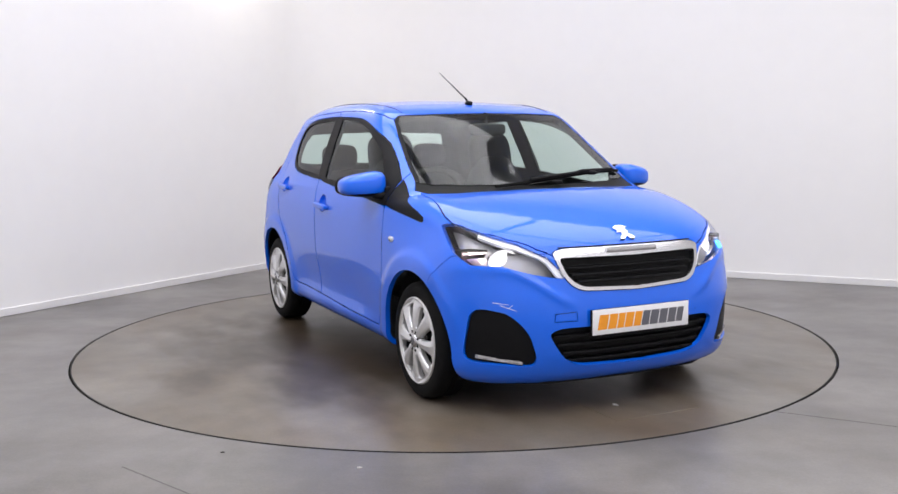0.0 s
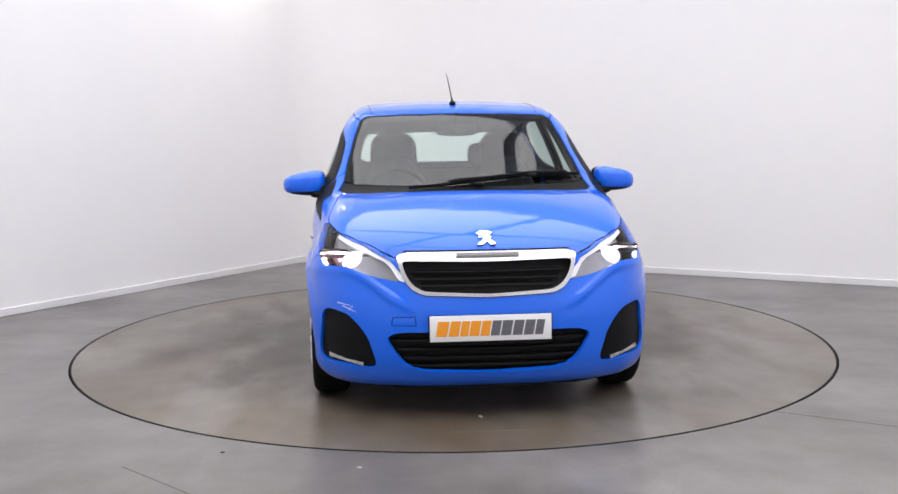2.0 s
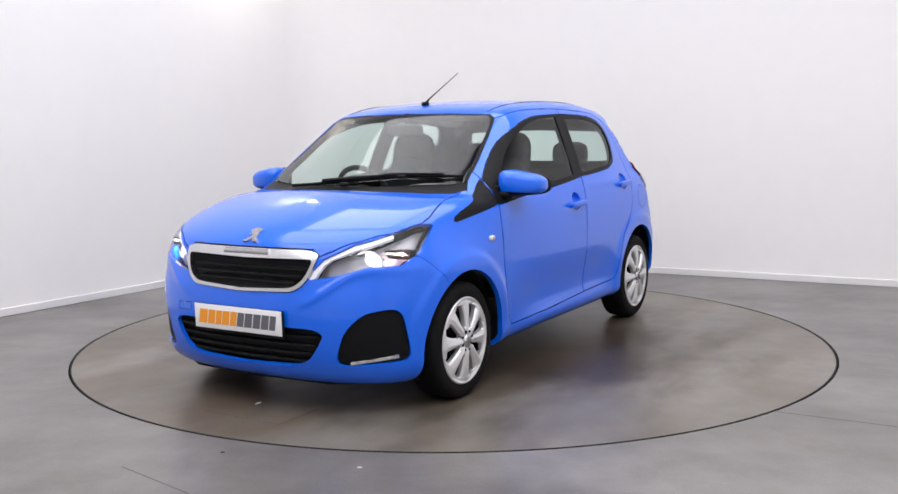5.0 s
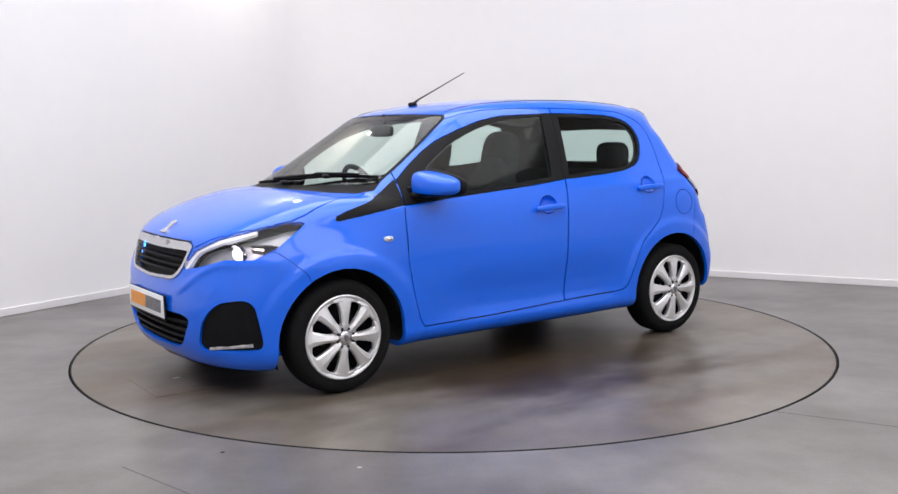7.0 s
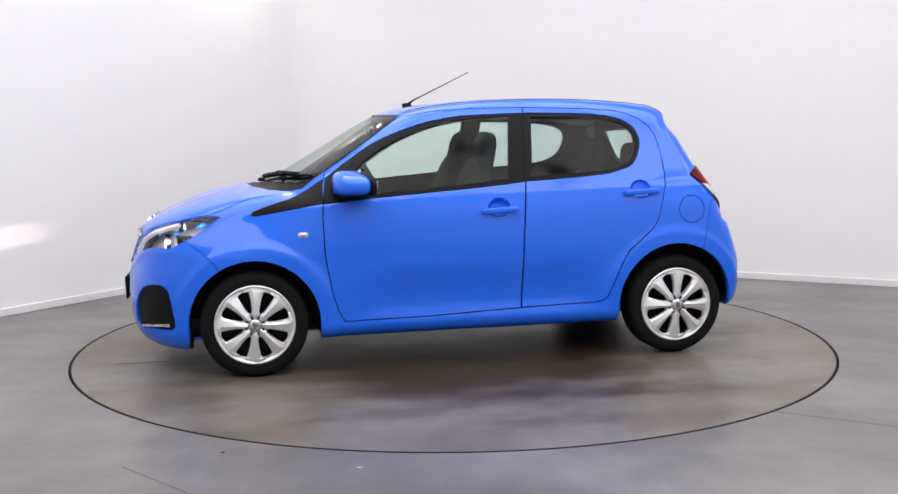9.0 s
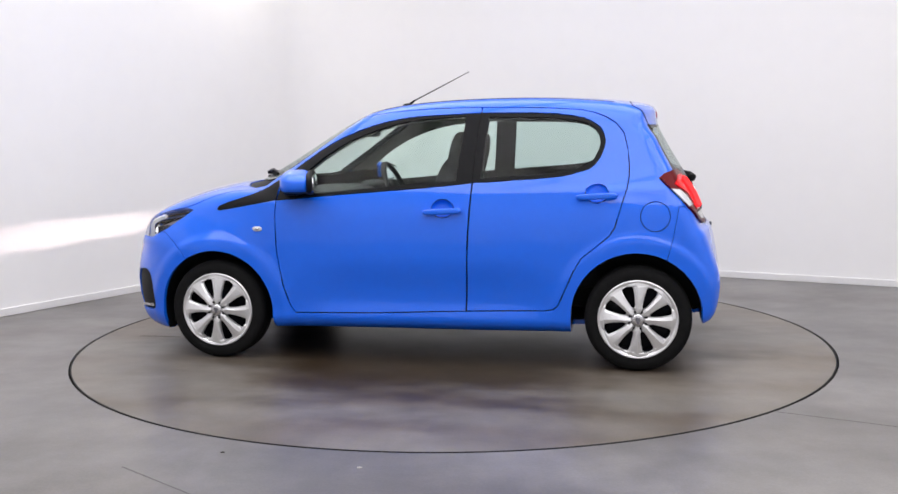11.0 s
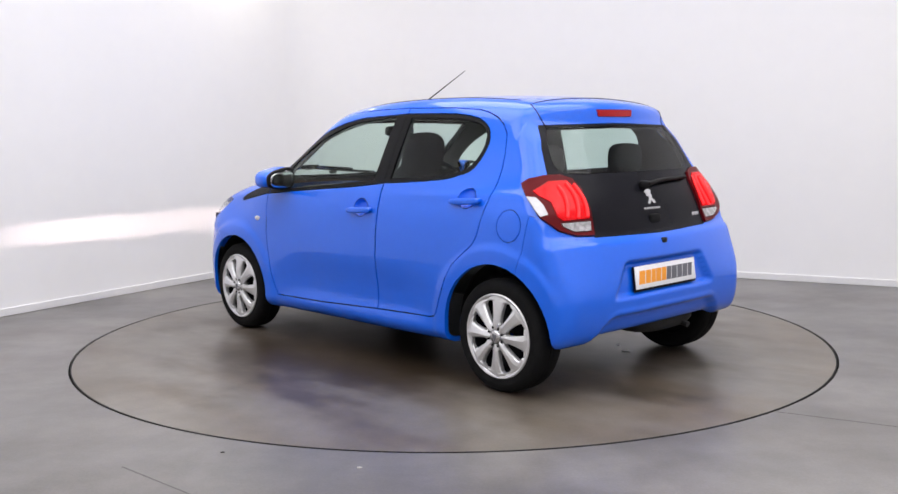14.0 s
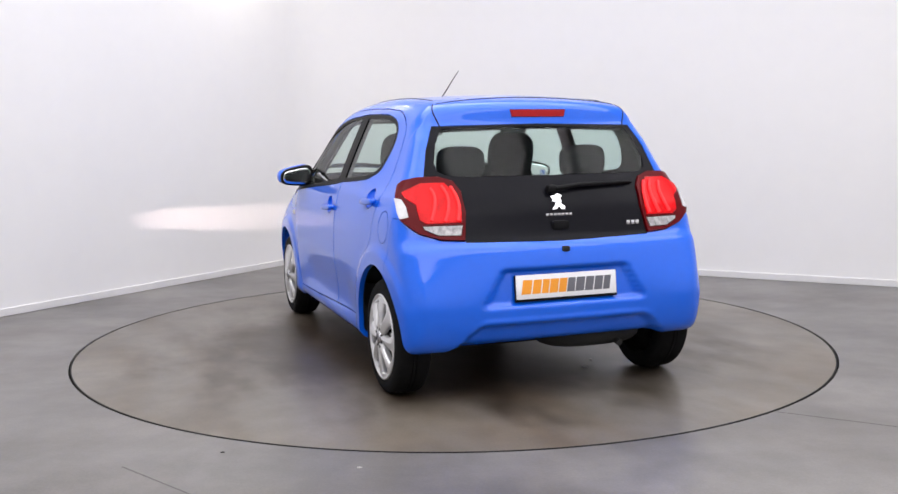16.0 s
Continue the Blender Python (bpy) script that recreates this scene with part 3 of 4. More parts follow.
cut(INTAKE, FY([(-.1, .416), (0, .416), (.385, .412), (.425, .400), (.44, .382), (.40, .315), (.358, .265), (.29, .240), (0, .229), (-.1, .229)]), FRONT, on_front, round_off=.03)
cut(FOG, [(2.77, .722, .465), (2.80, .708, .492), (2.84, .685, .497), (2.905, .61, .482), (2.945, .565, .435), (2.96, .525, .38), (2.957, .49, .28), (2.945, .505, .248), (2.75, .718, .262), (2.735, .735, .29)], (1, 1, 0), on_front, over=(BODY,), round_off=.03)
cut(HATCH, RY([(-.1, 1.297), (0, 1.297), (.535, 1.288), (.585, 1.18), (.62, 1.05), (.56, .90), (.474, .757), (0, .748), (-.1, .748)]), FRONT, on_rear)
cut(BACKLIGHT, RY([(-.1, 1.283), (0, 1.283), (.497, 1.275), (.53, 1.22), (.558, 1.12), (.553, 1.08), (.52, 1.062), (.44, 1.052), (0, 1.052), (-.1, 1.052)]), FRONT, on_rear)
cut(TAIL, [(-.088, .708, 1.012), (-.108, .685, 1.034), (-.145, .625, 1.050), (-.19, .56, 1.051), (-.228, .51, 1.03), (-.262, .48, .982), (-.31, .472, .892), (-.337, .474, .762), (-.30, .568, .769), (-.26, .653, .80), (-.20, .713, .862), (-.12, .72, .965)],
    (-1, 1, 0), lambda c, n: c.x < .1 and c.y > .3 and n.x < .2)
cut(TAILWHITE, [(-.118, .722, .955), (-.158, .692, .948), (-.186, .677, .915), (-.207, .670, .872), (-.203, .713, .864)], (-1, 1, 0), lambda c, n: c.x < .1 and c.y > .3 and n.x < .2, over=(TAIL,))
cut(TAILRED, [(-.165, .62, 1.02), (-.215, .54, 1.02), (-.26, .495, .96), (-.305, .49, .885), (-.315, .49, .845), (-.26, .62, .842), (-.235, .635, .86), (-.215, .655, .925), (-.175, .69, .955), (-.15, .70, .975)],
    (-1, 1, 0), lambda c, n: c.x < .1 and c.y > .3 and n.x < .2, over=(TAIL,))
cut(TAILREV, [(-.325, .49, .832), (-.325, .49, .785), (-.29, .575, .787), (-.265, .63, .815), (-.262, .64, .832)], (-1, 1, 0), lambda c, n: c.x < .1 and c.y > .3 and n.x < .2, over=(TAIL,))
cut(STOP, RY([(-.1, 1.366), (0, 1.366), (.148, 1.366), (.14, 1.331), (0, 1.330), (-.1, 1.330)]), FRONT, on_rear)
cut(LAMPBAR, [(2.71, .64, .818), (2.77, .59, .80), (2.85, .527, .775), (2.93, .417, .713), (2.968, .352, .640), (2.972, .365, .624), (2.966, .392, .634), (2.942, .428, .69), (2.92, .452, .714), (2.852, .538, .757), (2.77, .598, .785), (2.71, .645, .805)],
    (1, 1, 0), on_front, over=(LAMP,))
cut(BUMPER, [(2.66, .8, .715), (2.60, .8, .668), (2.53, .8, .602), (2.49, .8, .5), (2.49, .8, 0), (3.3, .8, 0), (3.3, .8, .73), (2.9, .8, .73)], SIDE, lambda c, n: c.x > 2.35, over=(BODY,))
cut(REARBUMPER, [(-.20, .8, .868), (-.19, .8, .80), (-.172, .8, .70), (-.145, .8, .60), (-.145, .8, 0), (-.7, .8, 0), (-.7, .8, .868)], SIDE, lambda c, n: c.x < 0, over=(BODY,))
cut(TOW, FY([(.315, .442), (.318, .482), (.415, .476), (.42, .442)]), FRONT, on_front, over=(BUMPER,))
RING = [2 * math.pi * i / 40 for i in range(21)]
for cx, cz in ((2.338, .278), (.008, .292)):
    cut(ARCH, SX([(cx + .338 * math.cos(a), cz + .338 * math.sin(a)) for a in RING] + [(cx - .338, .0), (cx + .338, .0)]), SIDE, lambda c, n: c.y > .5)
skin.normal_update()


def take(ids, gap=.0048, depth=.02, push=0.0, centre=False, where=None):
    """The skin's faces marked ids as vertices, faces and normals, drawn in by the gap, with a turned-in rim."""
    faces = [f for f in skin.faces if f[tag] in ids and (where is None or where(f.calc_center_median(), f.normal))]
    index, co, no = {}, [], []
    for f in faces:
        for v in f.verts:
            if v not in index:
                index[v] = len(co)
                co.append(v.co.copy())
                no.append(v.normal.copy())
    fl = [[index[v] for v in f.verts] for f in faces]
    use, edge_face = {}, {}
    for f in faces:
        for e in f.edges:
            use[e] = use.get(e, 0) + 1
            edge_face[e] = f
    pull, rim = {}, []
    for e, n in use.items():
        a, b = e.verts
        if n != 1 or (abs(a.co.y) < 1e-4 and abs(b.co.y) < 1e-4):
            continue
        f = edge_face[e]
        i, j = index[a], index[b]
        loop = [index[v] for v in f.verts]
        if loop[(loop.index(i) + 1) % len(loop)] != j:
            i, j = j, i
        way = f.normal.cross(Vector(co[j]) - Vector(co[i])).normalized()
        rim.append((i, j))
        for k in (i, j):
            pull[k] = pull.get(k, Vector()) + way
    for i in range(len(co)):
        if push:
            co[i] = co[i] + no[i] * push
    for k, w in pull.items():
        if w.length > 1e-6:
            w = w.normalized()
            if abs(co[k].y) < 1e-4:
                w.y = 0
            co[k] = co[k] + w * gap
    ring = {}
    if depth:
        for k in pull:
            ring[k] = (len(co), len(co) + 1)
            out = -pull[k].normalized() if pull[k].length > 1e-6 else no[k]
            co += [co[k].copy(), co[k] - no[k] * depth]
            no += [out, out]
        for i, j in rim:
            fl.append([ring[i][0], ring[i][1], ring[j][1], ring[j][0]])
    co, no = np.array([tuple(c) for c in co]), np.array([tuple(n) for n in no])
    if centre:
        n, m = len(co), np.array([1, -1, 1])
        same = {i: (i if abs(co[i][1]) < 1e-4 else i + n) for i in range(n)}
        no[np.abs(co[:, 1]) < 1e-4, 1] = 0
        fl = fl + [[same[i] for i in f][::-1] for f in fl]
        co, no = np.vstack([co, co * m]), np.vstack([no, no * m])
    return co, fl, no


def skin_part(name, data, mat, parent, label="", mirror=False, pane=False):
    co, fl, no = data
    if mirror:
        m = np.array([1, -1, 1])
        co, no, fl = co * m, no * m, [f[::-1] for f in fl]
    me = bpy.data.meshes.new(name)
    lean = np.stack([np.full(len(co), OX), LEANS * (co[:, 2] - .45), np.zeros(len(co))], 1)
    me.from_pydata([tuple(v) for v in co - lean], [], fl)
    me.polygons.foreach_set("use_smooth", [True] * len(me.polygons))
    me.materials.append(mat)
    me.update()
    me.normals_split_custom_set_from_vertices([tuple(v) for v in no])
    ob = new(name, me)
    ob.parent = parent
    ob.visible_shadow = not pane
    if label:
        ob["label"] = label
    return ob


def lamp_optics(headlamp, side):
    """A dipped-beam unit: a thin lit slit behind a cut-off shield in a black box, and the round lit reflector round it."""
    x, y, z = 2.80, .585, .700
    turn = Matrix.Translation((x, y, z)) @ Matrix.Rotation(math.radians(6), 4, "Z")
    def add(name, bm, mat, label=""):
        bm = moved(bm, turn)
        part(name, bm if side > 0 else flipped(bm), mat, headlamp, label)
    quarter = Matrix.Translation((-.03, -.03, -.010)) @ Matrix.Diagonal((1, 1.4, 1, 1)) @ Matrix.Rotation(-math.pi / 2, 4, "Z")
    add("reflector", moved(lathe([(.035, .0), (.046, .003), (.052, .014), (.055, .014), (.052, -.01), (.030, -.012)], 32), quarter), CHROME, "bright chrome lamp reflector")
    add("bulb", moved(lathe([(.001, .022), (.020, .018), (.034, .009), (.043, .003), (.043, -.004), (.001, -.004)], 32), quarter), GLOW, "glowing bulb disc")
    dx, dy, slot = -.085, .100, .034
    add("beam_box", moved(join(box(-.06, .02, -.03, .03, slot + .0030, slot + .006), box(-.06, -.02, -.03, .03, slot - .030, slot - .027), box(-.06, -.057, -.03, .03, slot - .027, slot + .003),
                               box(.006, .014, -.075, .048, slot - .003, slot + .003), box(.006, .014, -.075, .048, slot - .030, slot - .0115),
                               box(-.06, .014, -.075, -.072, slot - .030, slot + .006), box(-.06, .014, .045, .048, slot - .030, slot + .006), box(-.06, .006, -.072, -.03, slot + .003, slot + .006), box(-.06, .006, .03, .045, slot + .003, slot + .006)), Matrix.Translation((dx, dy, 0))), UNDER, "dark beam shield")
    add("filament", moved(box(-.0562, -.0558, -.018, .018, slot - .0004, slot + .0016), Matrix.Translation((dx, dy, 0))), BEAM, "white-hot lamp filament")


car = tagged(new("car"), "bright blue five-door hatchback with lit headlamps standing on the turntable", "car")
both = (False, True)
skin_part("body", take((BODY,), .0015, .025, centre=True), PAINT, car, "bright blue painted steel body")
turned = lambda d: (d[0], [f[::-1] for f in d[1]], -d[2])
ceiling_of_cabin = lambda c, n: c.z > 1.03 and -.02 < c.x < 2.2 and n.z > .45
inner = (BODY, DOOR_F, DOOR_R, FRAME_F, FRAME_R, SAIL, CAP, BONNET, COWL, HATCH, TAIL, TAILRED, TAILWHITE, TAILREV, STOP, BUMPER, REARBUMPER)
skin_part("lining", turned(take(inner, 0, 0, -.030, centre=True, where=lambda c, n: not ceiling_of_cabin(c, n) and c.x < 2.5)), DARKTRIM, car, "dark grey cabin lining")
skin_part("headlining", turned(take((BODY, DOOR_F, DOOR_R, FRAME_F, FRAME_R), 0, 0, -.028, centre=True, where=ceiling_of_cabin)), ROOFLIN, car, "light grey cloth headlining")
skin_part("front_bumper", take((BUMPER,), .0012, .02, centre=True), PAINT, car, "blue painted front bumper")
skin_part("rear_bumper", take((REARBUMPER,), .0012, .02, centre=True), PAINT, car, "blue painted rear bumper with a number plate recess")
skin_part("bonnet", take((BONNET,), centre=True), PAINT, car)
skin_part("cowl", take((COWL,), .001, .02, -.006, centre=True), BLACK, car, "black plastic scuttle panel under the wipers")
skin_part("windscreen", take((SCREEN,), .001, .005, -.002, centre=True), SCREENGLASS, car, "clear greenish laminated windscreen", pane=True)
skin_part("screen_seal", take((BAND,), .0, .035, -.002, centre=True), BLACK, car, "black windscreen edge seal")
tailgate = skin_part("tailgate", take((HATCH,), .002, .02, centre=True), GLOSSBLACK, car, "gloss black glass tailgate panel")
skin_part("rear_window", take((BACKLIGHT,), .0, .004, -.001, centre=True), PRIVACY, tailgate, "lightly tinted rear glass", pane=True)
skin_part("stop_lamp", take((STOP,), .001, .02, .003, centre=True), REDLENS, car, "red high-level brake lamp strip")
skin_part("grille_surround", take((GRILLE,), .0015, .03, .006, centre=True), SATIN, car, "bright silver radiator grille surround")
for mirror in both:
    door = skin_part("front_door", take((DOOR_F,)), PAINT, car, "blue painted front door", mirror)
    skin_part("window_frame", take((FRAME_F,), .001, .012, -.001), BLACK, door, "matt black window frame", mirror)
    skin_part("window_pane", take((GLASS_F,), .0, .004, -.006), PANE, door, "greenish tinted side glass", mirror, True)
    rear = skin_part("rear_door", take((DOOR_R,)), PAINT, car, "blue painted rear door", mirror)
    skin_part("window_frame", take((FRAME_R,), .001, .012, -.001), BLACK, rear, "matt black window frame", mirror)
    skin_part("window_pane", take((GLASS_R,), .0, .004, -.006), PRIVACY, rear, "tinted rear side glass", mirror, True)
    skin_part("sail_panel", take((SAIL,), .001, .012, .001), BLACK, car, "black plastic wing trim behind the bonnet", mirror)
    skin_part("fog_panel", take((FOG,), .002, .05, -.012), BLACK, car, "black plastic lower bumper corner insert", mirror)
    tail = skin_part("tail_lamp", take((TAIL,), .0015, .028, .011), DEEPRED, car, "dark red rear lamp housing", mirror)
    skin_part("red_lens", take((TAILRED,), .0, .012, .014), REDGLOW, tail, "glowing red lens with claw-shaped light bars", mirror)
    skin_part("side_lens", take((TAILWHITE,), .0, .008, .014), WHITELENS, tail, "white side section", mirror)
    skin_part("reversing_lens", take((TAILREV,), .002, .008, .013), REVLENS, tail, "clear reversing and indicator lens", mirror)
    headlamp = skin_part("headlamp", take((LAMP, LAMPBAR), .0, .0, -.075), HOUSING, car, "swept-back headlamp with a dark grey bowl", mirror)
    skin_part("lens", take((LAMP, LAMPBAR), .001, .03, .001), LENS, headlamp, "clear headlamp cover", mirror, True)
    skin_part("light_strip", take((LAMPBAR,), .001, .02, -.012), STRIP, headlamp, "white daytime light strip", mirror)
    lamp_optics(headlamp, -1 if mirror else 1)
    skin_part("tow_cover", take((TOW,), .0020 if mirror else -.0012, .01), PAINT, car, "small blue towing eye cover", mirror)
    skin_part("fuel_cap" if not mirror else "quarter_patch", take((CAP,), -.0015 if mirror else .0026), PAINT, car, "round blue fuel filler flap" if not mirror else "", mirror)


# ---- wheels ----
# radius, half width and height of a spoke of the cover, from the hub to the rim
WHEEL_SPOKE = [(.036, .0125, .094), (.052, .0190, .097), (.066, .0235, .098), (.072, .0190, .098), (.095, .0212, .097), (.125, .0258, .095), (.150, .0315, .092),
               (.168, .0365, .089), (.176, .0430, .087), (.181, .0710, .086), (.197, .0770, .083)]


def wheel(x, z, side):
    root = new("wheel")
    root.parent = car
    root.matrix_basis = Matrix.Translation((x - OX, side * .70, z)) @ (Matrix.Identity(4) if side > 0 else Matrix.Rotation(math.pi, 4, "Z"))
    root["label"] = "black tyre with a silver multi-spoke wheel cover"
    R0 = .279
    part("tyre", lathe([(.20, -.082), (.23, -.086), (.255, -.084), (R0 - .010, -.074), (R0 - .002, -.06), (R0, -.03), (R0 - .001, -.012), (R0 - .009, -.0115), (R0 - .009, -.0085), (R0, -.008), (R0, .008),
                        (R0 - .009, .0085), (R0 - .009, .0115), (R0 - .001, .012), (R0, .03), (R0 - .002, .06), (R0 - .010, .074), (.255, .084), (.23, .086), (.205, .080), (.195, .06), (.195, -.06)], 64), RUBBER, root, "worn black road tyre", shift=False)
    part("rim", lathe([(.205, .074), (.197, .076), (.176, .060), (.168, .0), (.02, -.01), (.02, -.03), (.195, -.03)], 48), GLOSSBLACK, root, "dark steel wheel behind the cover", shift=False)
    part("wheel_cover", lathe([(.209, .076), (.208, .084), (.203, .088), (.196, .086), (.188, .080), (.198, .070)], 64), SILVER, root, "silver lacquered plastic wheel cover rim", shift=False)
    for i in range(8):
        a = 2 * math.pi * i / 8 + math.pi / 2 + .06
        sp = bmesh.new()
        rows = []
        for r, w, y in WHEEL_SPOKE:
            row = []
            for k, dy in ((-.97, -.030), (-1, -.008), (-.86, -.001), (-.30, .0045), (-.16, .0035), (.70, -.0035), (1, -.011), (.97, -.030)):
                t = k * w / r
                row.append(sp.verts.new((r * math.cos(t), y + dy, r * math.sin(t))))
            rows.append(row)
        for p, q in zip(rows, rows[1:]):
            for k in range(7):
                sp.faces.new((p[k], p[k + 1], q[k + 1], q[k]))
        sp.faces.new(rows[-1])
        sp.faces.new(rows[0][::-1])
        bmesh.ops.recalc_face_normals(sp, faces=sp.faces[:])
        part("spoke", moved(sp, Matrix.Rotation(-a, 4, "Y")), SILVER, root, sm=False, shift=False)
    part("hub_cap", lathe([(.001, .104), (.022, .104), (.030, .101), (.034, .094), (.034, .08), (.001, .08)], 32), SATIN, root, "round silver centre cap", shift=False)
    part("emblem", join(*[box(-.006 + dx, .006 + dx, .103, .1065, dz - .009, dz + .009, .001) for dx, dz in ((-.006, .004), (.005, .006), (0, -.008))]), GREY, root, "dark grey emblem", shift=False)
    for k in range(8):
        notch = box(-.006, .006, .094, .0995, -.0045, .0045, .001)
        part("notch", moved(notch, Matrix.Rotation(-(2 * math.pi * (k + .5) / 8 + math.pi / 2 + .06), 4, "Y") @ Matrix.Translation((.046, 0, 0))), GLOSSBLACK, root, "small dark slot beside the hub", shift=False)
    for k in range(4):
        nut = lathe([(.001, .066), (.009, .066), (.010, .05), (.001, .05)], 8)
        part("wheel_nut", moved(nut, Matrix.Rotation(k * math.pi / 2 + .4, 4, "Y") @ Matrix.Translation((.05, 0, 0))), HOUSING, root, shift=False)


for x, z in ((2.34, .279), (0.0, .279)):
    for side in (1, -1):
        wheel(x, z, side)


def arch_liner(cx, cz, side):
    bm = bmesh.new()
    n, r = 20, .352
    rows = []
    for i in range(n + 1):
        a = math.pi * i / n
        c = (cx + r * math.cos(a), cz + r * math.sin(a))
        rows.append([bm.verts.new((c[0], side * y, c[1])) for y in ((.735, .50) if cx > 1 else (.68, .50))])
    for p, q in zip(rows, rows[1:]):
        bm.faces.new((p[0], p[1], q[1], q[0]))
    if cx > 1:
        low = [bm.verts.new((cx + .328, side * y, .155)) for y in (.725, .50)]
        bm.faces.new((rows[0][0], rows[0][1], low[1], low[0]))
    bm.faces.new([r_[1] for r_ in rows])
    bmesh.ops.solidify(bm, geom=bm.faces[:], thickness=.006)
    part("arch_liner", bm, UNDER, car, "dark wheel arch liner")


for cx, cz in ((2.338, .278), (.008, .292)):
    for side in (1, -1):
        arch_liner(cx, cz, side)


# ---- small outer parts ----
def strip(pts, push, h, d):
    """A bar of height h and depth d that follows skin places, drawn out or in by push along x."""
    bm = bmesh.new()
    rows = [[bm.verts.new((p.x + push + dx, p.y, p.z + dz)) for dx, dz in ((0, -h * .4), (.3 * d * 0 + .002, 0), (0, h * .4), (-d, h * .5), (-d, -h * .5))] for p in pts]
    for a, b in zip(rows, rows[1:]):
        for k in range(5):
            bm.faces.new((a[k], b[k], b[(k + 1) % 5], a[(k + 1) % 5]))
    bm.faces.new(rows[0])
    bm.faces.new(rows[-1][::-1])
    bmesh.ops.recalc_face_normals(bm, faces=bm.faces[:])
    return bm


def front_line(z, half, n=24):
    return [on_skin((3.0, -half + 2 * half * i / n, z), FRONT) for i in range(n + 1)]


skin_part("grille_backing", take((MOUTH,), -.045, 0, -.045, centre=True), UNDER, car, "black radiator grille opening")
skin_part("intake_backing", take((INTAKE,), -.045, 0, -.055, centre=True), UNDER, car, "black lower air intake opening")
for z, half in ((.664, .335), (.634, .312), (.606, .285)):
    part("grille_slat", strip(front_line(z, half), -.014, .013, .03), BLACK, car, "black plastic grille slat")
for z, half in ((.373, .415), (.335, .395), (.297, .37), (.262, .34)):
    part("intake_slat", strip(front_line(z, half), -.016, .014, .03), BLACK, car, "black plastic intake slat")
part("bonnet_catch_trim", strip(front_line(.734, .135), .014, .026, .02), SATIN, car, "bright silver strip over the grille")
# Black strip standing in for the shade in the gap below the bonnet lip.
part("grille_shadow_gap", strip(front_line(.7535, .36), .003, .006, .02), BLACK, car, "black strip for the shadow gap under the bonnet lip")
under = [(2.93, .0), (2.90, .4), (2.78, .6), (2.66, .66)]
bm = bmesh.new()
for s in (1, -1):
    vs = [[bm.verts.new((x, s * y, z)) for z in (.20, .148)] for x, y in under]
    for a, b in zip(vs, vs[1:]):
        bm.faces.new((a[0], a[1], b[1], b[0]))
bmesh.ops.solidify(bm, geom=bm.faces[:], thickness=.01)
part("air_dam", bm, UNDER, car, "black rubber air dam under the bumper")
part("undertray", join(box(.36, 1.98, -.60, .60, .175, .21, .01), box(1.97, 2.74, -.51, .51, .186, .205, .004)), UNDER, car, "dark underbody pan")
part("rear_axle", join(box(-.06, .06, -.62, .62, .20, .26, .02), blob((-.20, -.22, .27), (.13, .28, .07), .7)), UNDER, car, "dark rear axle beam and silencer")
part("exhaust_pipe", tube([(-.20, -.30, .24), (-.30, -.33, .235), (-.35, -.33, .225)], .017), UNDER, car, "short dark exhaust pipe")


def plate_sign(name, at, tilt, back):
    """A white dealer plate: 520 by 111 mm, with slanted orange and grey bars for its lettering."""
    m = Matrix.Translation(at) @ (Matrix.Rotation(math.pi, 4, "Z") if back else Matrix.Identity(4)) @ Matrix.Rotation(tilt, 4, "Y")
    holder = part(name + "_holder", moved(box(-.012, -.001, -.265, .265, -.068, .056, .003), m), BLACK, car, "black plate holder")
    part("number_plate", moved(box(-.001, .004, -.260, .260, -.0555, .0555, .0015), m), WHITEPLATE, holder, "white dealer plate with orange and grey printed bars")
    ws = [.050, .044, .036, .044, .040, .040, .046, .044, .044, .036]
    ws = [w * 1.09 for w in ws]
    y, z0, z1 = -.236, -.033, .032
    for i, w in enumerate(ws):
        bm = bmesh.new()
        k = w * .88
        quad = [(y, z0), (y + k, z0), (y + k + .012, z1), (y + .012, z1)]
        front = [bm.verts.new((.0052, a, b)) for a, b in quad]
        rear_ = [bm.verts.new((.0038, a, b)) for a, b in quad]
        bm.faces.new(front)
        bm.faces.new(rear_[::-1])
        for q in range(4):
            bm.faces.new((front[q], rear_[q], rear_[(q + 1) % 4], front[(q + 1) % 4]))
        bmesh.ops.recalc_face_normals(bm, faces=bm.faces[:])
        part("printed_bar", moved(bm, m), ORANGE if i < 5 else GREY, holder, "", sm=False)
        y += w


plate_sign("front_plate", (3.039, 0, .432), math.radians(1), False)
plate_sign("rear_plate", (-.424, 0, .545), math.radians(-8), True)


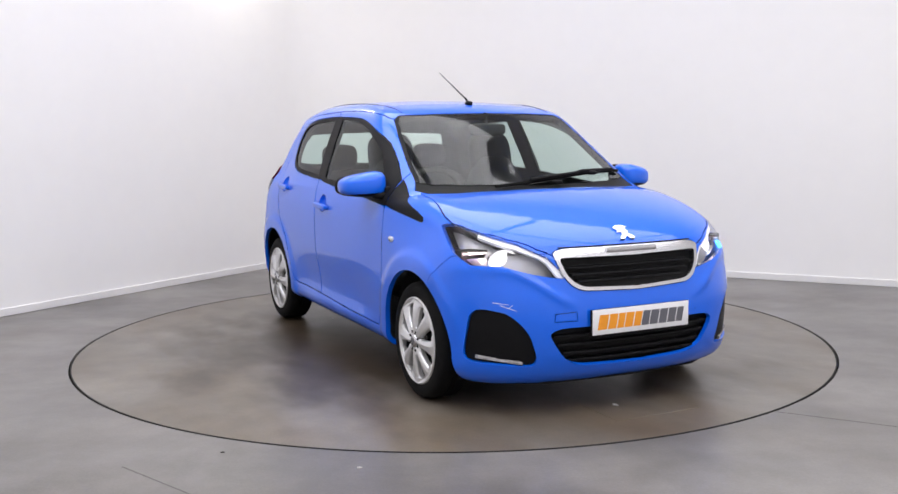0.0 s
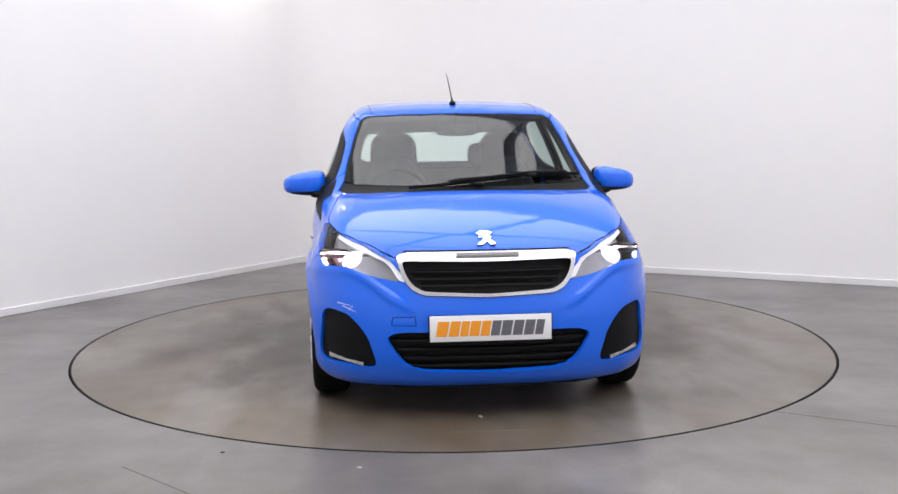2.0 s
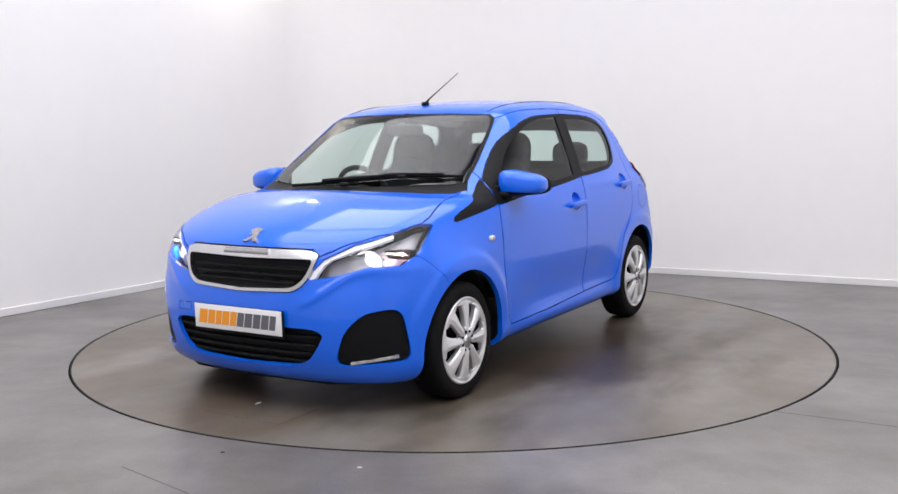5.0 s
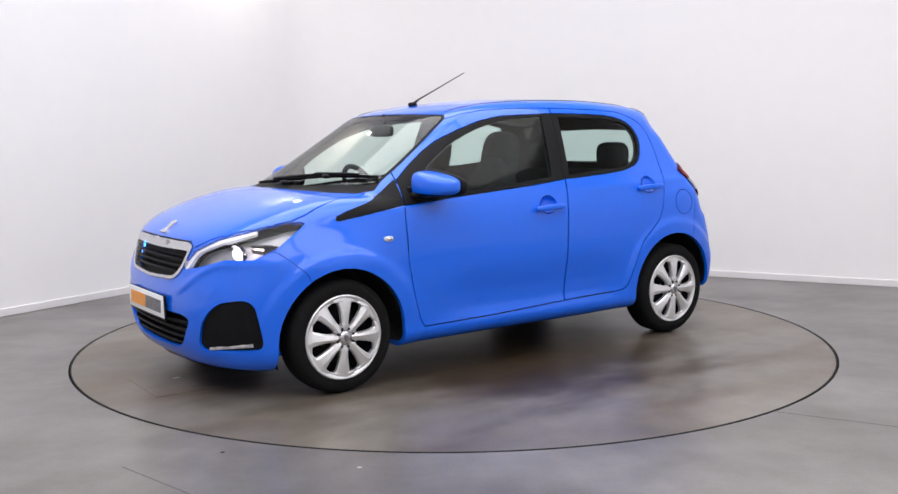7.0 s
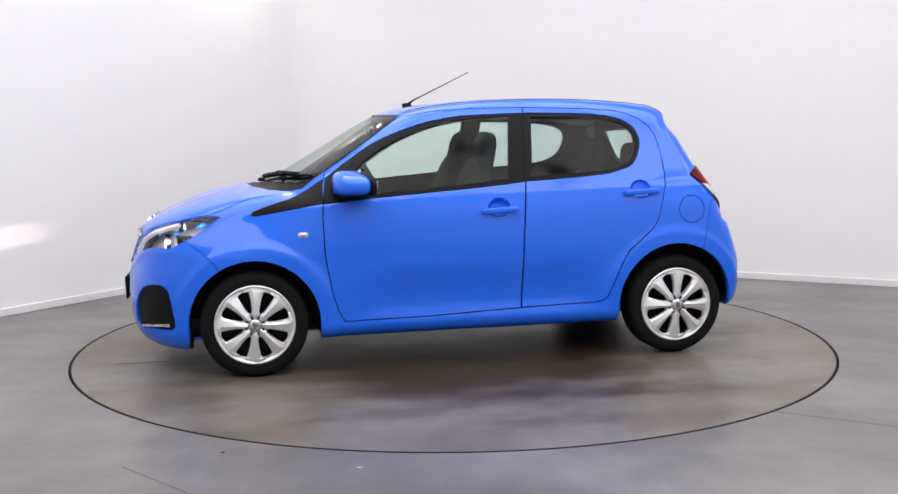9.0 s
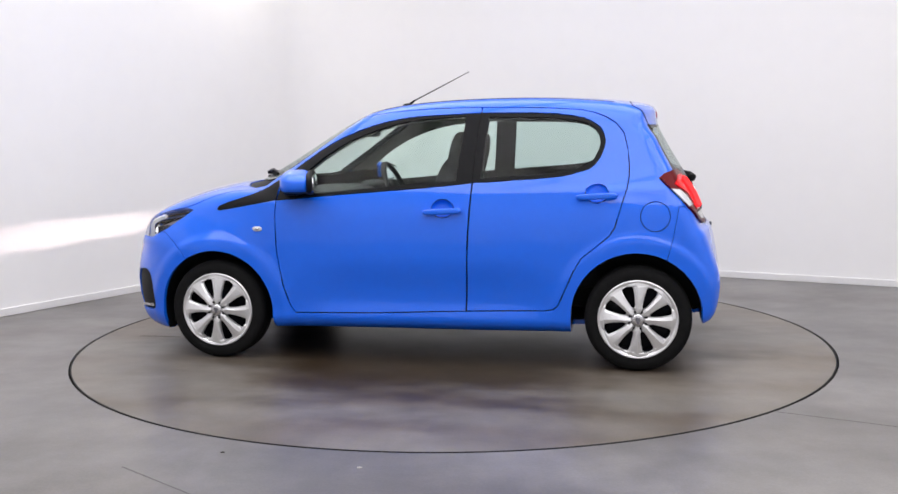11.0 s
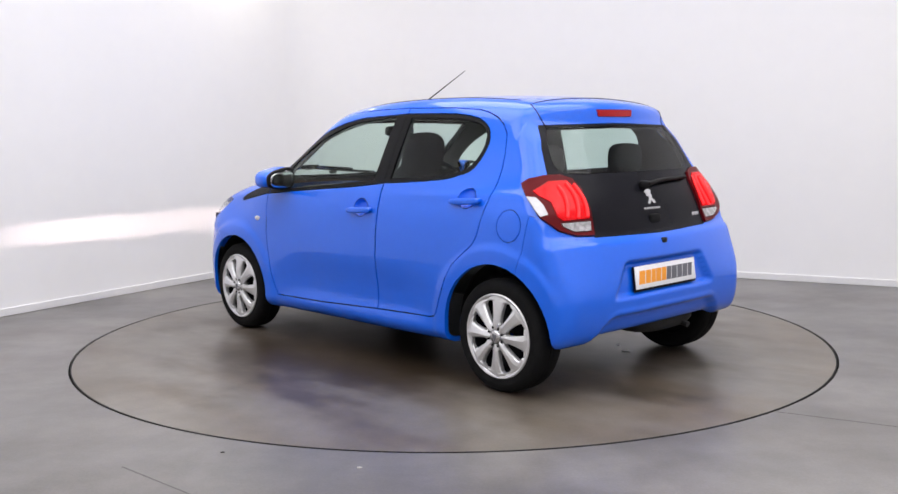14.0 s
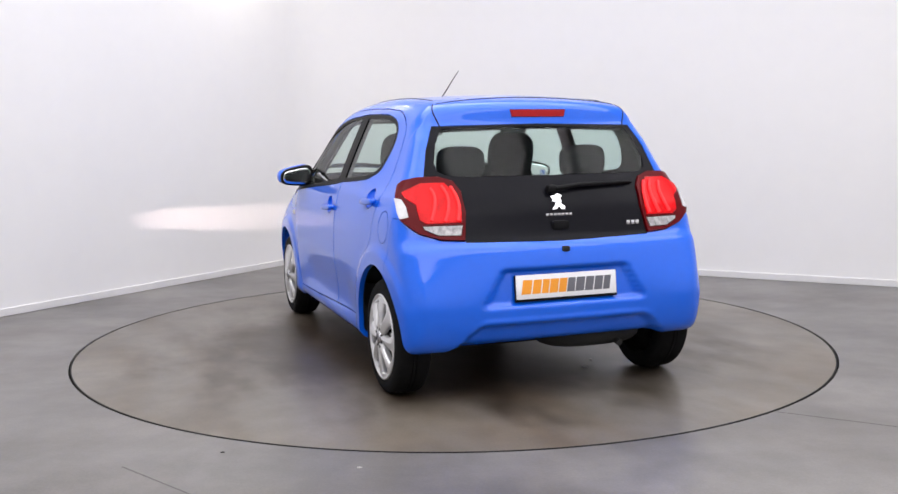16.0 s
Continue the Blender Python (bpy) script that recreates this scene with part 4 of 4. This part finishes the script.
def badge(parent, at, normal, size, mat=CHROME):
    """A plain upright rearing figure-like shape in bright metal."""
    outline = [(-.5, .32), (-.22, .5), (.12, .5), (.42, .36), (.2, .2), (.32, .05), (.22, -.12), (.5, -.36), (.46, -.5), (.2, -.5), (.05, -.28), (-.18, -.5), (-.5, -.5), (-.22, -.22), (-.1, .02), (-.42, .0), (-.3, .16)]
    n = Vector(normal).normalized()
    right = Vector((0, 0, 1)).cross(n).normalized()
    up = n.cross(right)
    bm = bmesh.new()
    a = [bm.verts.new(Vector(at) + right * u * size * .88 + up * v * size + n * .007) for u, v in outline]
    b = [bm.verts.new(Vector(at) + right * u * size * .92 + up * v * size * 1.02 - n * .004) for u, v in outline]
    bm.faces.new(a)
    for k in range(len(a)):
        bm.faces.new((a[k], b[k], b[(k + 1) % len(a)], a[(k + 1) % len(a)]))
    bmesh.ops.recalc_face_normals(bm, faces=bm.faces[:])
    return part("badge", bm, mat, parent, "bright chrome maker's emblem", sm=False)


p = on_skin((2.90, 0, .80), (.6, 0, .8))
badge(car, p, skin_normal(p), .092)
p = on_skin((-.3, 0, .925), (-1, 0, 0))
badge(tailgate, p, skin_normal(p), .078)
for i in range(7):
    q = on_skin((-.3, .060 - .020 * i, .868), (-1, 0, 0))
    part("badge_bar", box(q.x - .004, q.x + .002, q.y - .0075, q.y + .0075, .862, .874, .001), CHROME, tailgate)
for i in range(3):
    q = on_skin((-.3, -.375 - .026 * i, .815), (-1, 0, 0))
    part("badge_bar", box(q.x - .004, q.x + .003, q.y - .010, q.y + .010, .805, .825, .001), CHROME, tailgate)
part("camera_pocket", blob(tuple(on_skin((-.35, 0, .818), (-1, 0, 0))), (.012, .045, .022), .4), BLACK, tailgate, "black latch pocket")
part("boot_button", blob(tuple(on_skin((-.4, 0, .712), (-1, 0, 0))), (.010, .020, .013), .5), UNDER, car, "small black boot release button")
w0, w1, w2 = [on_skin((-.25, y, z), (-1, 0, 0)) for y, z in ((.02, .985), (-.12, 1.0), (-.42, 1.008))]
wipe = part("rear_wiper", join(blob((w0.x - .018, .02, w0.z), (.025, .028, .022), .6), tube([(w0.x - .035, .01, w0.z + .004), (w1.x - .032, -.12, w1.z + .004), (w2.x - .022, -.42, w2.z)], .013, 8, .55)), BLACK, car, "black rear wiper arm")
part("rear_wiper_blade", tube([(w1.x - .016, -.08, w1.z - .006), (w2.x - .010, -.44, w2.z - .004)], .006), RUBBER, wipe)


def over_skin(x, y, lift):
    q = on_skin((x, y, 1.0), TOP)
    return q + skin_normal(q) * lift


for pts in ([(2.255, -.30), (2.25, -.10), (2.215, .10), (2.16, .30)], [(2.175, .24), (2.135, .38), (2.07, .52), (2.015, .60)]):
    blade = tube([over_skin(x, y, .010) for x, y in pts], .008)
    arm = tube([over_skin(x, y, .024) for x, y in pts[1:]] if pts[0][1] < 0 else [over_skin(x, y, .024) for x, y in pts[:3]], .011, 8, .6)
    w = part("windscreen_wiper", arm, BLACK, car, "black windscreen wiper arm")
    part("wiper_blade", blade, RUBBER, w)
for x, y in ((2.27, .05), (2.16, .33)):
    q = over_skin(x, y, .015)
    part("wiper_pivot", blob(tuple(q), (.022, .026, .012), .7), BLACK, car, "black wiper spindle cap")
q = on_skin((1.40, 0, 1.4), TOP)
aerial = part("aerial", join(blob((q.x, 0, q.z + .008), (.030, .018, .014), .8), tube([(q.x - .005, 0, q.z + .01), (q.x - .045, 0, q.z + .040)], .009, 8, .6)), BLACK, car, "black aerial foot on the roof")
part("aerial_rod", tube([(q.x - .04, 0, q.z + .036), (q.x - .385, 0, q.z + .205)], .0042, 6, .55), BLACK, aerial, "thin black whip aerial")

doors_f, doors_r = [o for o in car.children if o.name.startswith("front_door")], [o for o in car.children if o.name.startswith("rear_door")]


def handle(door, x, z, side):
    c = on_skin((x, .8, z), SIDE)
    rise = .045
    bm = join(blob((x, c.y + .020, z), (.105, .012, .016), .55, 24, 12), blob((x + .085, c.y + .006, z - .003), (.016, .014, .012), .8), blob((x - .085, c.y + .006, z + .003), (.016, .014, .012), .8))
    bm = moved(bm, Matrix.Translation((x, 0, z)) @ Matrix.Rotation(rise, 4, "Y") @ Matrix.Translation((-x, 0, -z)))
    part("door_handle", bm if side > 0 else flipped(bm), PAINT, door, "blue painted pull handle")
    bm = bmesh.new()
    n, rings = 24, []
    for r, dep in ((1.0, 0), (.93, .006), (.80, .016), (.55, .024), (.25, .027)):
        rings.append([bm.verts.new((px, on_skin((px, .8, pz), SIDE).y - dep, pz)) for px, pz in cup_rim(x, z, r)])
    for a, b in zip(rings, rings[1:]):
        for i in range(n):
            bm.faces.new((a[i], a[(i + 1) % n], b[(i + 1) % n], b[i]))
    bm.faces.new(rings[-1])
    bmesh.ops.recalc_face_normals(bm, faces=bm.faces[:])
    part("handle_cup", bm if side > 0 else flipped(bm), PAINT, door, "blue finger recess")


def side_mirror(door, side):
    def add(name, bm, mat, label):
        part(name, bm if side > 0 else flipped(bm), mat, door, label)
    shell = blob((1.845, .842, 1.000), (.085, .112, .068), .62, 28, 18)
    for v in shell.verts:
        k = (v.co.y - .73) / .22
        v.co.z = .955 + (v.co.z - .955) * (1.12 - .42 * max(k, 0)) + .004 * k
        v.co.x -= .045 * k * k
    low = shell.copy()
    for b, keep_up in ((shell, True), (low, False)):
        bmesh.ops.bisect_plane(b, geom=b.verts[:] + b.edges[:] + b.faces[:], plane_co=(1.85, .84, .957), plane_no=(0, .05, 1), clear_inner=keep_up, clear_outer=not keep_up)
    for v in low.verts:
        v.co = Vector((1.84, .84, .96)) + (v.co - Vector((1.84, .84, .96))) * .985
    add("mirror_shell", shell, PAINT, "blue painted door mirror cap")
    add("mirror_base", join(low, blob((1.875, .755, .945), (.05, .055, .022), .7), box(1.84, 1.93, .70, .752, .915, .99, .012)), BLACK, "black plastic mirror foot")
    def warp(bm):
        for v in bm.verts:
            k = (v.co.y - .73) / .22
            v.co.z = .955 + (v.co.z - .955) * (1.12 - .42 * max(k, 0)) + .004 * k
            v.co.x -= .045 * k * k
        return bm
    add("mirror_surround", warp(blob((1.762, .840, .997), (.022, .110, .068), .6, 24, 12)), BLACK, "black mirror rim")
    add("mirror_glass", warp(blob((1.742, .842, .994), (.007, .090, .052), .55, 24, 12)), MIRROR, "mirror glass")


for df, dr, side in zip(doors_f, doors_r, (1, -1)):
    handle(df, 1.03, .842, side)
    handle(dr, .215, .922, side)
    side_mirror(df, side)
    lamp = [o for o in car.children if o.name.startswith("tail_lamp")][0 if side > 0 else 1]
    for pts in ([(-.205, .60, .995), (-.235, .585, .955), (-.25, .59, .90), (-.255, .605, .855)], [(-.22, .555, 1.005), (-.262, .535, .955), (-.285, .54, .895), (-.288, .555, .85)],
                [(-.235, .515, 1.0), (-.285, .50, .945), (-.31, .50, .89), (-.315, .507, .852)]):
        q = [on_skin(p, (-1, .6, 0)) for p in chaikin(pts, 2, False)]
        q = [p + skin_normal(p) * .019 for p in q]
        bm = tube(q, .0068, 8, 1.3)
        part("light_bar", bm if side > 0 else flipped(bm), CLAW, lamp, "bright glowing red light bar")
    k = on_skin((2.08, .8, .741), SIDE)
    bm = blob((2.08, k.y, .741), (.028, .010, .014), .8)
    ind = part("side_indicator", bm if side > 0 else flipped(bm), WHITELENS, car, "small oval clear side indicator")
    bm = blob((2.08, k.y + .006, .741), (.014, .006, .008), .8)
    part("indicator_bulb", bm if side > 0 else flipped(bm), SATIN, ind)
    a, b = on_skin((2.79, .69, .283), (1, 1, 0)), on_skin((2.925, .545, .262), (1, 1, 0))
    d = (b - a).normalized()
    bar = strip([a + d * (t * (b - a).length) for t in (0, .25, .5, .75, 1)], .001, .018, .03)
    part("fog_light_bar", bar if side > 0 else flipped(bar), REVLENS, car, "slim clear light bar in the bumper corner")


# ---- cabin ----
def seat(x, y, name="front_seat"):
    root = part(name, join(blob((x + .22, y, .42), (.26, .235, .085), .5), blob((x + .22, y - .19, .45), (.23, .05, .075), .6), blob((x + .22, y + .19, .45), (.23, .05, .075), .6)), CLOTH, car, "charcoal cloth front seat")
    back = blob((0, 0, 0), (.075, .225, .34), .5, 24, 16)
    for v in back.verts:
        if v.co.z > .05:
            v.co.y *= 1 - .34 * min((v.co.z - .05) / .25, 1)
    part("backrest", moved(back, Matrix.Translation((x - .10, y, .78)) @ Matrix.Rotation(-.26, 4, "Y")), CLOTH, root, "charcoal cloth seat back")
    part("headrest", moved(blob((0, 0, 0), (.055, .145, .15), .62), Matrix.Translation((x - .205, y, 1.115)) @ Matrix.Rotation(-.2, 4, "Y")), CLOTH, root, "charcoal headrest")


seat(1.22, .34)
seat(1.22, -.34)
bench = part("rear_bench", join(blob((.45, 0, .47), (.28, .58, .09), .4), moved(blob((0, 0, 0), (.08, .60, .26), .4), Matrix.Translation((.17, 0, .76)) @ Matrix.Rotation(-.3, 4, "Y"))), CLOTH, car, "charcoal cloth rear bench")
for y in (.34, -.34):
    part("rear_headrest", join(blob((.085, y, 1.105), (.05, .125, .085), .6), tube([(.1, y - .05, .96), (.09, y - .05, 1.06)], .007), tube([(.1, y + .05, .96), (.09, y + .05, 1.06)], .007)), CLOTH, bench, "charcoal rear headrest")
dash = blob((1.90, 0, .80), (.26, .67, .135), .45, 32, 14)
part("dashboard", join(dash, blob((1.72, -.34, .925), (.07, .15, .035), .7), box(1.55, 1.75, -.13, .13, .45, .80, .04)), DARKTRIM, car, "dark grey dashboard")
wheel_m = Matrix.Translation((1.56, -.34, .90)) @ Matrix.Rotation(math.radians(-65), 4, "Y")
ring_pts = [wheel_m @ Vector((.18 * math.cos(a), .18 * math.sin(a), 0)) for a in [2 * math.pi * i / 36 for i in range(37)]]
steer = part("steering_wheel", tube(ring_pts, .016, 10), DARKTRIM, car, "dark grey steering wheel")
part("steering_hub", moved(join(blob((0, 0, -.01), (.07, .065, .03), .7), box(-.02, .02, -.17, .17, -.015, .01, .008), box(-.17, 0, -.018, .018, -.015, .01, .008)), wheel_m), DARKTRIM, steer)
part("cabin_mirror", join(blob((1.62, 0, 1.275), (.022, .115, .035), .5), tube([(1.60, 0, 1.29), (1.60, 0, 1.37)], .012)), DARKTRIM, car, "dark interior rear-view mirror")


# ---- marks on the floor ----
def flake(name, at, size, mat, label, parent=None):
    random.seed(int(at[0] * 1000 + at[1] * 77))
    bm = bmesh.new()
    n = 9
    rim = [(at[0] + size * random.uniform(.5, 1.2) * math.cos(2 * math.pi * i / n), at[1] + size * random.uniform(.3, .7) * math.sin(2 * math.pi * i / n)) for i in range(n)]
    top = [bm.verts.new((x, y, .0035)) for x, y in rim]
    low = [bm.verts.new((x, y, .0002)) for x, y in rim]
    bm.faces.new(top)
    for i in range(n):
        bm.faces.new((low[i], low[(i + 1) % n], top[(i + 1) % n], top[i]))
    return part(name, bm, mat, parent, label, sm=False, shift=False)


PAPER = material("pale_flake", (.5, .49, .47), .7, vary=.2, scale=30)
tagged(flake("paint_chip", (-.36, -2.40), .012, PAPER, "tiny pale paint chip lying on the concrete floor"), category="debris")

DIRT = material("dark_dirt_speck", (.03, .028, .026), .8, vary=.2, scale=30)
tagged(flake("dirt_speck", (-0.922, -2.205), .009, DIRT, "small dark dirt speck lying on the concrete floor"), category="debris")


def joint(a, b):
    """A thin sealed joint in the floor, a hair proud of it."""
    a, b = Vector((*a, 0)), Vector((*b, 0))
    n = (b - a).normalized().cross(Vector((0, 0, 1))) * .0025
    bm = bmesh.new()
    top = [bm.verts.new(p + Vector((0, 0, .0006))) for p in (a - n, a + n, b + n, b - n)]
    low = [bm.verts.new(p) for p in (a - n, a + n, b + n, b - n)]
    bm.faces.new(top)
    for k in range(4):
        bm.faces.new((low[k], low[(k + 1) % 4], top[(k + 1) % 4], top[k]))
    bmesh.ops.recalc_face_normals(bm, faces=bm.faces[:])
    tagged(part("floor_joint", bm, SEALANT, None, "thin grey sealed joint in the concrete floor", sm=False, shift=False), category="floor joint", kind="structure")


SEALANT = material("joint_sealant", (.085, .08, .078), .7, vary=.2, scale=20)
joint((1.43, -1.72), (2.6, -2.37))
joint((-1.27, -2.36), (-.6, -2.94))


# ---- seams, scuffs and chips ----
def seam(pts, way, r=.0032, name="roof_seam", mat=BLACK, label="thin dark body seam"):
    q = [on_skin(p, way) for p in pts]
    part(name, tube(q, r, 6), mat, car, label)


for s in (1, -1):
    seam([(1.50 - .047 * i, s * (.492 - .00012 * (i - 14) ** 2), 1.4) for i in range(30)], TOP, .0028, "roof_ditch", BLACK, "black roof ditch strip")
    seam([(.05 - .013 * i, s * (.485 + .004 * i), 1.38 - .009 * i) for i in range(11)], (-.25, s * .7, .7))
seam([(.055 - .10 * (y / .5) ** 4 * .2, y, 1.4) for y in np.linspace(-.485, .485, 25)], TOP)
for s in (1, -1):
    seam([(1.99, s * .8, .98), (2.05, s * .75, .97), (2.10, s * .72, .985)], (0, s * .6, .8), .0028, "pillar_seam")
SCUFF = material("bare_scuff", (.72, .74, .78), .7, vary=.2, scale=60)
for a, b in (((2.858, -.650, .527), (2.905, -.598, .520)), ((2.880, -.626, .516), (2.925, -.570, .494)), ((2.905, -.598, .505), (2.915, -.583, .520))):
    q = [on_skin(tuple(np.array(a) * (1 - t) + np.array(b) * t), (1, -1, 0)) for t in (0, .25, .5, .75, 1)]
    part("scuff", tube(q, .0017, 5, .5), SCUFF, car, "pale scratch in the bumper paint")
part("access_cover", box(1.70, 1.97, -.17, .28, -.002, .0016, .0006, 1), DISC, table, "square screeded access cover set flush in the turntable", sm=False, shift=False)
flake("paint_flake", (1.76, -.03), .020, PAPER, "pale flake stuck on the turntable", table)
flake("paint_flake", (-1.042, -0.368), .030, PAPER, "pale flake stuck on the turntable", table)
flake("paint_flake", (-0.915, -0.478), .016, PAPER, "pale flake stuck on the turntable", table)


# ---- what moves: the turntable turns with the car on it ----
TURN = [(0, -63.97), (0.5, -67.56), (1, -73.20), (1.5, -78.96), (2, -85.14), (2.5, -90.87), (3, -97.06), (3.5, -102.74), (4, -108.89), (4.5, -114.54), (5, -120.65), (7.5, -150.46), (8, -156.53), (8.5, -162.23), (9, -168.35), (11.5, -196.69), (12, -202.80), (12.5, -208.65), (13, -214.68), (13.5, -220.34), (14, -226.41), (14.5, -232.08), (15, -238.09), (15.5, -243.78), (16, -249.88)]


def motions():
    for thing in (table, car):
        walk(thing, [(t, pose(0, 0, 0, 0, 0, a)) for t, a in TURN])


motions()
